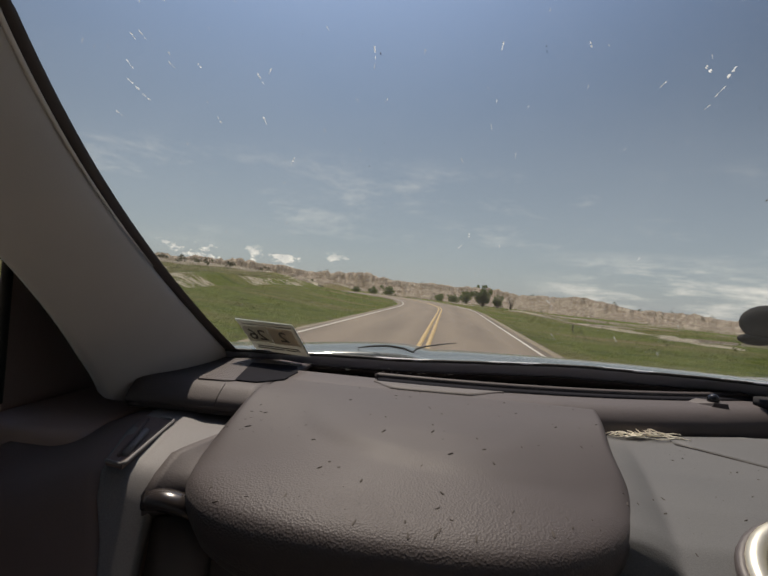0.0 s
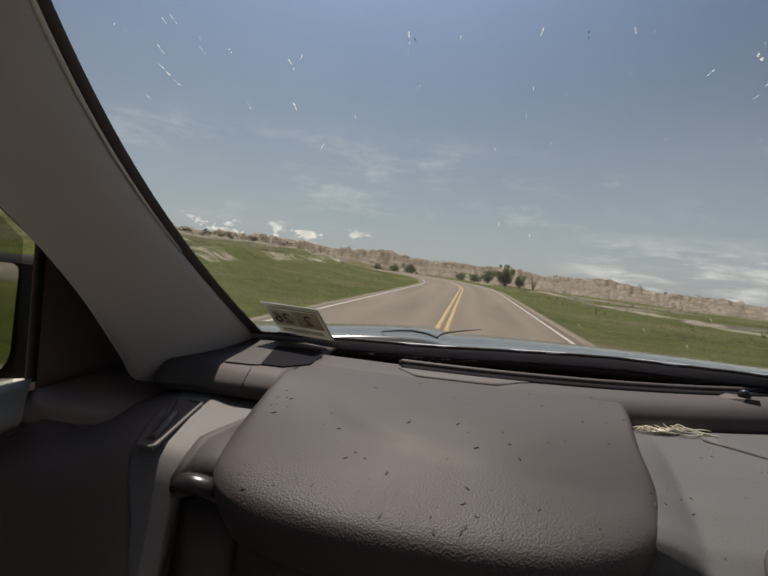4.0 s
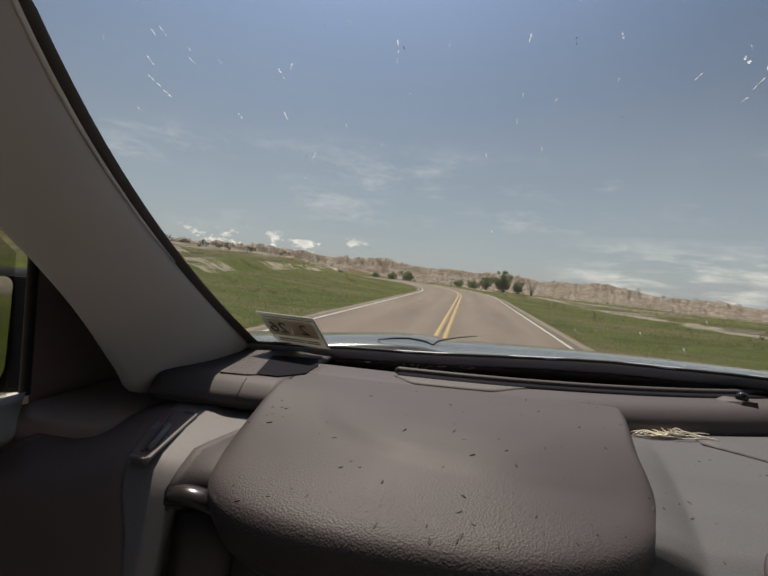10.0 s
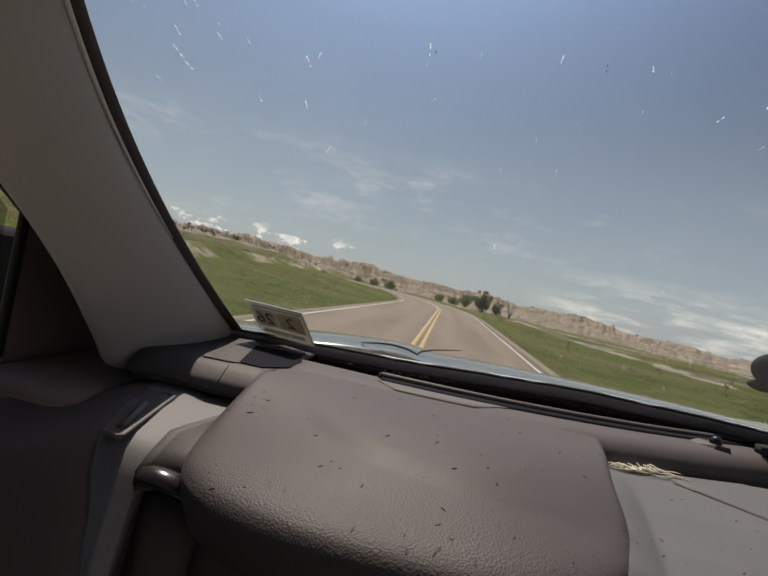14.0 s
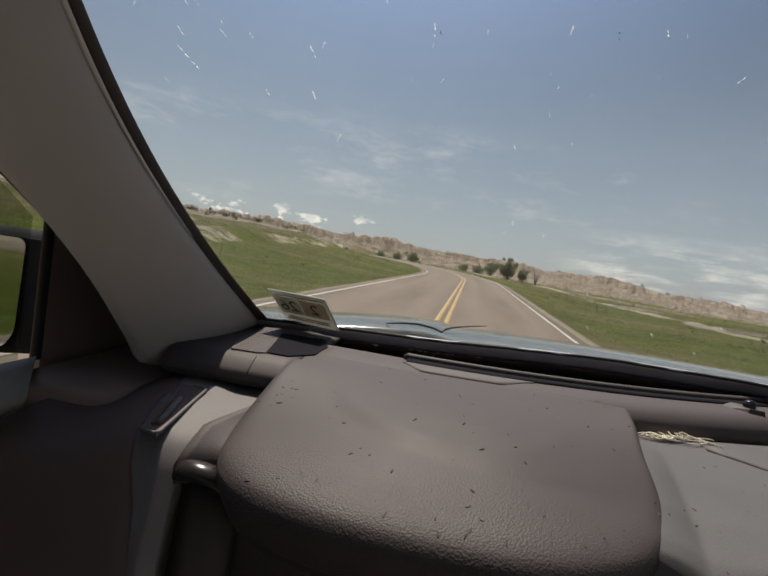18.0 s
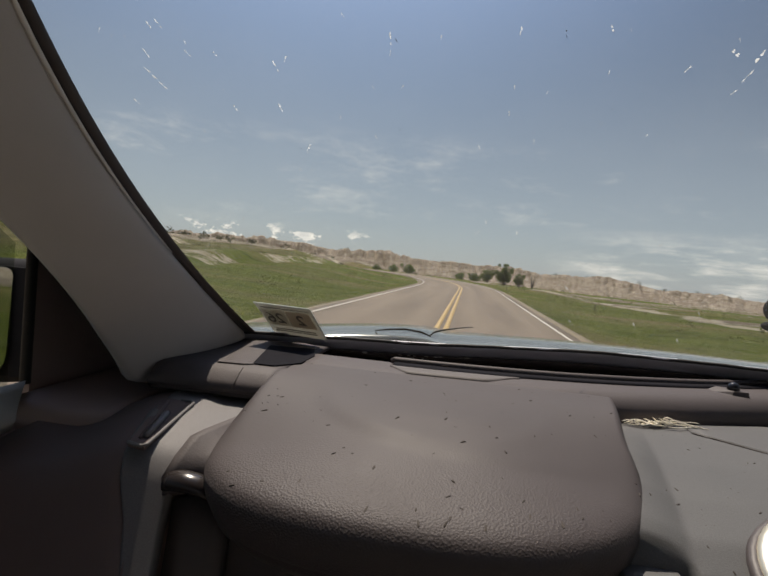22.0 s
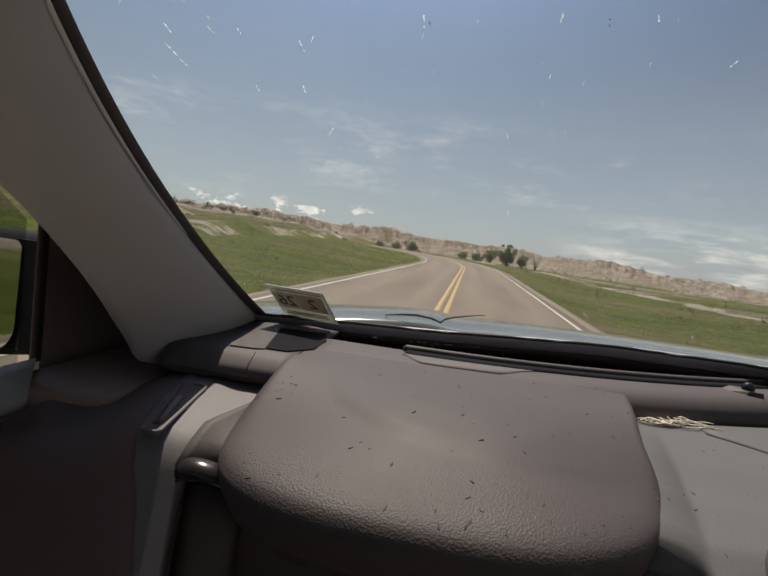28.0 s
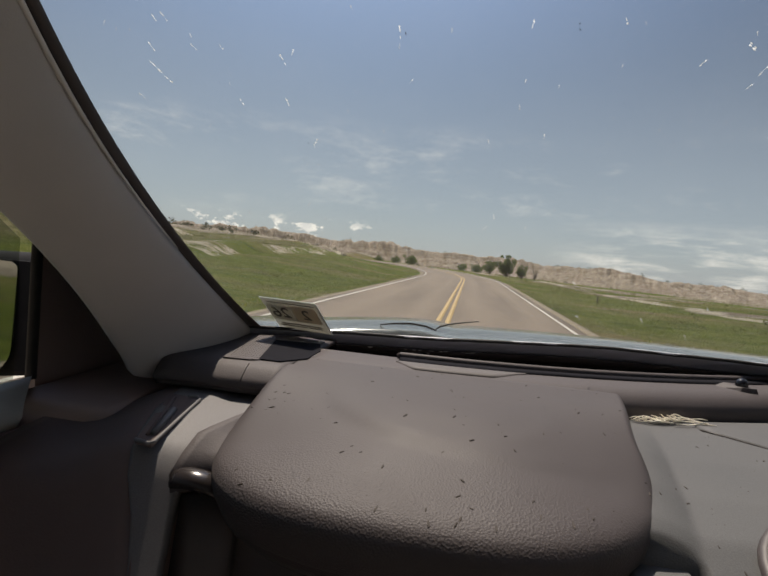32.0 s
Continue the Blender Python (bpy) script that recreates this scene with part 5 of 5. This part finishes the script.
high = [bm.verts.new((x + dx, y + dy, 1.1565)) for (x, y), dx, dy in zip(rim, (0.020, 0.020, 0.006, -0.002, -0.002), (0, 0, 0.002, 0.002, 0))]
bm.faces.new(high)
for k in range(5):
    bm.faces.new((low[k], low[(k + 1) % 5], high[(k + 1) % 5], high[k]))
bmesh.ops.recalc_face_normals(bm, faces=bm.faces)
sensor_base = part("sensor_base", bm, M_PAD, dash, "raised foot of the light sensor with sloping sides", False)
part("light_sensor", ball(0.0090, (0.442, 0.903, 1.1595)), M_GLOSS, sensor_base, "shiny black dome")
pts = [(0.354 + 0.076 * math.cos(a), 0.456 + 0.066 * math.sin(a), 1.080 + 0.030 * math.sin(a)) for a in np.linspace(0, math.tau, 40)]
part("vent_surround", tube([(x + (x - 0.354) * 0.12, y + (y - 0.456) * 0.12, z - 0.002) for x, y, z in pts], 0.006, 8), M_BLACK, dash, "dark surround of a round vent")
part("vent_ring", tube(pts, 0.009, 10), M_SATIN, dash, "satin champagne ring of a round vent")
part("vent_bowl", ball(0.070, (0.354, 0.456, 1.064), (1, 0.85, 0.35)), M_SATIN, dash, "satin champagne bowl of a round vent")
part("lower_fascia", box((0.30, 0.05, 0.2), (0.30, 0.60, 0.88), 0.02, 3), M_BLACK, dash)

# flecks of dirt strewn over the dashboard
def fleck_mesh(seed):
    rng = random.Random(seed)
    bm = bmesh.new()
    n = 7
    lo, hi = [], []
    for k in range(n):
        a = k * math.tau / n
        rad = rng.uniform(0.5, 1.0)
        lo.append(bm.verts.new((rad * math.cos(a) * 0.42, rad * math.sin(a), 0)))
        hi.append(bm.verts.new((rad * math.cos(a) * 0.22, rad * math.sin(a) * 0.6, 0.35)))
    bm.faces.new(hi)
    bm.faces.new(lo[::-1])
    for k in range(n):
        bm.faces.new((lo[k], lo[(k + 1) % n], hi[(k + 1) % n], hi[k]))
    return mesh_of("dirt_fleck", bm, M_DIRT, False)


FLECKS = [fleck_mesh(40 + k) for k in range(6)]


def strew(surface, count, seed, keep):
    rng = random.Random(seed)
    faces = [p for p in surface.data.polygons if p.normal.z > 0.72 and keep(p.center)]
    weights = [p.area for p in faces]
    for _ in range(count):
        p = rng.choices(faces, weights)[0]
        corner = surface.data.vertices[rng.choice(list(p.vertices))].co
        at = p.center.lerp(corner, rng.uniform(0.0, 0.8))
        size = 0.0011 + 0.0034 * rng.random() ** 2.6
        ob = new("dirt_fleck", rng.choice(FLECKS))
        ob.parent = dash
        ob.matrix_basis = Matrix.Translation(at - p.normal * 0.0001) @ p.normal.to_track_quat("Z", "Y").to_matrix().to_4x4() @ Matrix.Rotation(radians(rng.gauss(-35, 35)), 4, "Z") @ Matrix.Diagonal((size, size * rng.uniform(0.8, 1.5), size * 0.6, 1))


strew(hood, 130, 5, lambda c: c.z > 1.10 and c.y > 0.40)
strew(centre, 110, 6, lambda c: c.z > 1.07 and c.x < 0.44)
rim_rng = random.Random(17)
for u, g in ((-0.25, 0.05), (-0.08, 0.04), (0.02, 0.06), (0.16, 0.05), (0.34, 0.09), (0.47, 0.07), (0.55, 0.12), (-0.5, 0.10)):
    at = Vector(hood_point(u, g))
    tilt = (Vector(hood_point(u, g + 0.03)) - at).normalized()
    ob = new("dirt_fleck", FLECKS[rim_rng.randrange(6)])
    ob.parent = dash
    across = tilt.cross(Vector((0, 0, 1))).normalized()
    size = rim_rng.uniform(0.0035, 0.0055)
    ob.matrix_basis = Matrix.Translation(at) @ Matrix((across, tilt, across.cross(tilt))).transposed().to_4x4() @ Matrix.Rotation(rim_rng.uniform(-0.5, 0.3), 4, "Z") @ Matrix.Diagonal((size * 0.8, size * 1.3, size * 0.12, 1))
strew(left_end, 9, 7, lambda c: c.z > 1.08 and c.x > -0.33)

# ---- loose things ----
sticker = thing("inspection_sticker", "inspection sticker seen from behind, standing at the glass corner", "sticker", (-0.252, 0.915, 1.164))
SX = Matrix.Rotation(radians(-13), 4, "Z") @ Matrix.Rotation(radians(142), 4, "X") @ Matrix.Diagonal((0.86, 1, 1, 1))


def flat(w, h, t, x, y, z):
    return box((w, h, t), (x, y, z))


def on_sticker(name, bm, mat, label=""):
    ob = part(name, bm, mat, sticker, label, False)
    ob.matrix_basis = SX
    return ob


on_sticker("backing", flat(0.118, 0.088, 0.0010, 0.0, 0.044, 0), M_PAPER)
on_sticker("edge_strip", flat(0.120, 0.004, 0.0016, 0.0, 0.089, 0), M_EDGE)
on_sticker("edge_strip", flat(0.003, 0.088, 0.0016, 0.060, 0.044, 0), M_EDGE)
on_sticker("print_panel", flat(0.054, 0.046, 0.0012, 0.026, 0.052, 0.0002), M_PAPERB)
on_sticker("print_panel", flat(0.050, 0.046, 0.0012, -0.029, 0.052, 0.0002), M_PAPERC)
for bx, by, bw in ((0.02, 0.081, 0.07), (-0.03, 0.081, 0.04), (-0.02, 0.012, 0.06), (0.03, 0.012, 0.03), (0.0, 0.018, 0.09)):
    on_sticker("print_bar", flat(bw, 0.002, 0.0014, bx, by, 0.0003), M_INK)


def mirrored_text(text, size, x, y):
    cu = bpy.data.curves.new("figure", "FONT")
    cu.body, cu.size, cu.align_x, cu.extrude, cu.offset = text, size, "CENTER", 0.0003, 0.0
    ob = new("figure", cu)
    bpy.context.view_layer.update()
    me = bpy.data.meshes.new_from_object(ob.evaluated_get(bpy.context.evaluated_depsgraph_get()))
    bpy.data.objects.remove(ob)
    me.transform(Matrix.Translation((x, y, 0.0010)) @ Matrix.Diagonal((-1, 1, 1, 1)))
    me.flip_normals()
    me.materials.clear()
    me.materials.append(M_INK)
    o = new("figure", me)
    o.parent, o.matrix_basis = sticker, SX
    return o


mirrored_text("26", 0.042, -0.030, 0.038)
mirrored_text("2", 0.040, 0.026, 0.039)

straw = thing("dry_grass_bundle", "small tangle of dry pale straw lying in the dashboard groove", "straw", (0.30, 0.765, 1.117))
rs = random.Random(3)
for k in range(22):
    x0 = rs.uniform(-0.058, 0.010)
    ln = rs.uniform(0.025, 0.062)
    y0, z0 = 0.28 * x0 + 0.012 + rs.uniform(-0.008, 0.008), rs.uniform(0.0005, 0.009) * (1 - abs(x0 + 0.01) / 0.09)
    w1, w2, tilt = rs.uniform(-0.007, 0.007), rs.uniform(0.3, 1.2), rs.uniform(-0.12, 0.22)
    pts = [(x0 + ln * q, y0 + (0.28 + tilt) * ln * q + w1 * math.sin(w2 * 6 * q), 0.001 + (z0 + 0.003 * math.sin(7 * q + k)) * (1 - 0.9 * q) * (z0 > 0.002)) for q in np.linspace(0, 1, 9)]
    part("stalk", tube(pts, [0.0004] + [0.0008] * 7 + [0.0004], 5), M_STRAW, straw)

mount = thing("phone_mount", "dark plastic phone mount with a rounded grip on the dashboard", "phone mount", (0.562, 0.945, 1.15))
part("base", slab([(0.035 * math.cos(a), 0.035 * math.sin(a)) for a in np.linspace(0, math.tau, 24, endpoint=False)], 0.0, 0.012), M_MATTE, mount)
part("stem", tube([(0, 0, 0.01), (0.01, 0.0, 0.06), (0.005, 0.0, 0.11)], 0.010, 10), M_MATTE, mount)
part("grip", ball(0.05, (-0.005, 0.03, 0.134), (1.0, 0.45, 0.62)), M_MATTE, mount)
part("jaw", ball(0.03, (-0.026, 0.03, 0.106), (1.0, 0.5, 0.34)), M_MATTE, mount)
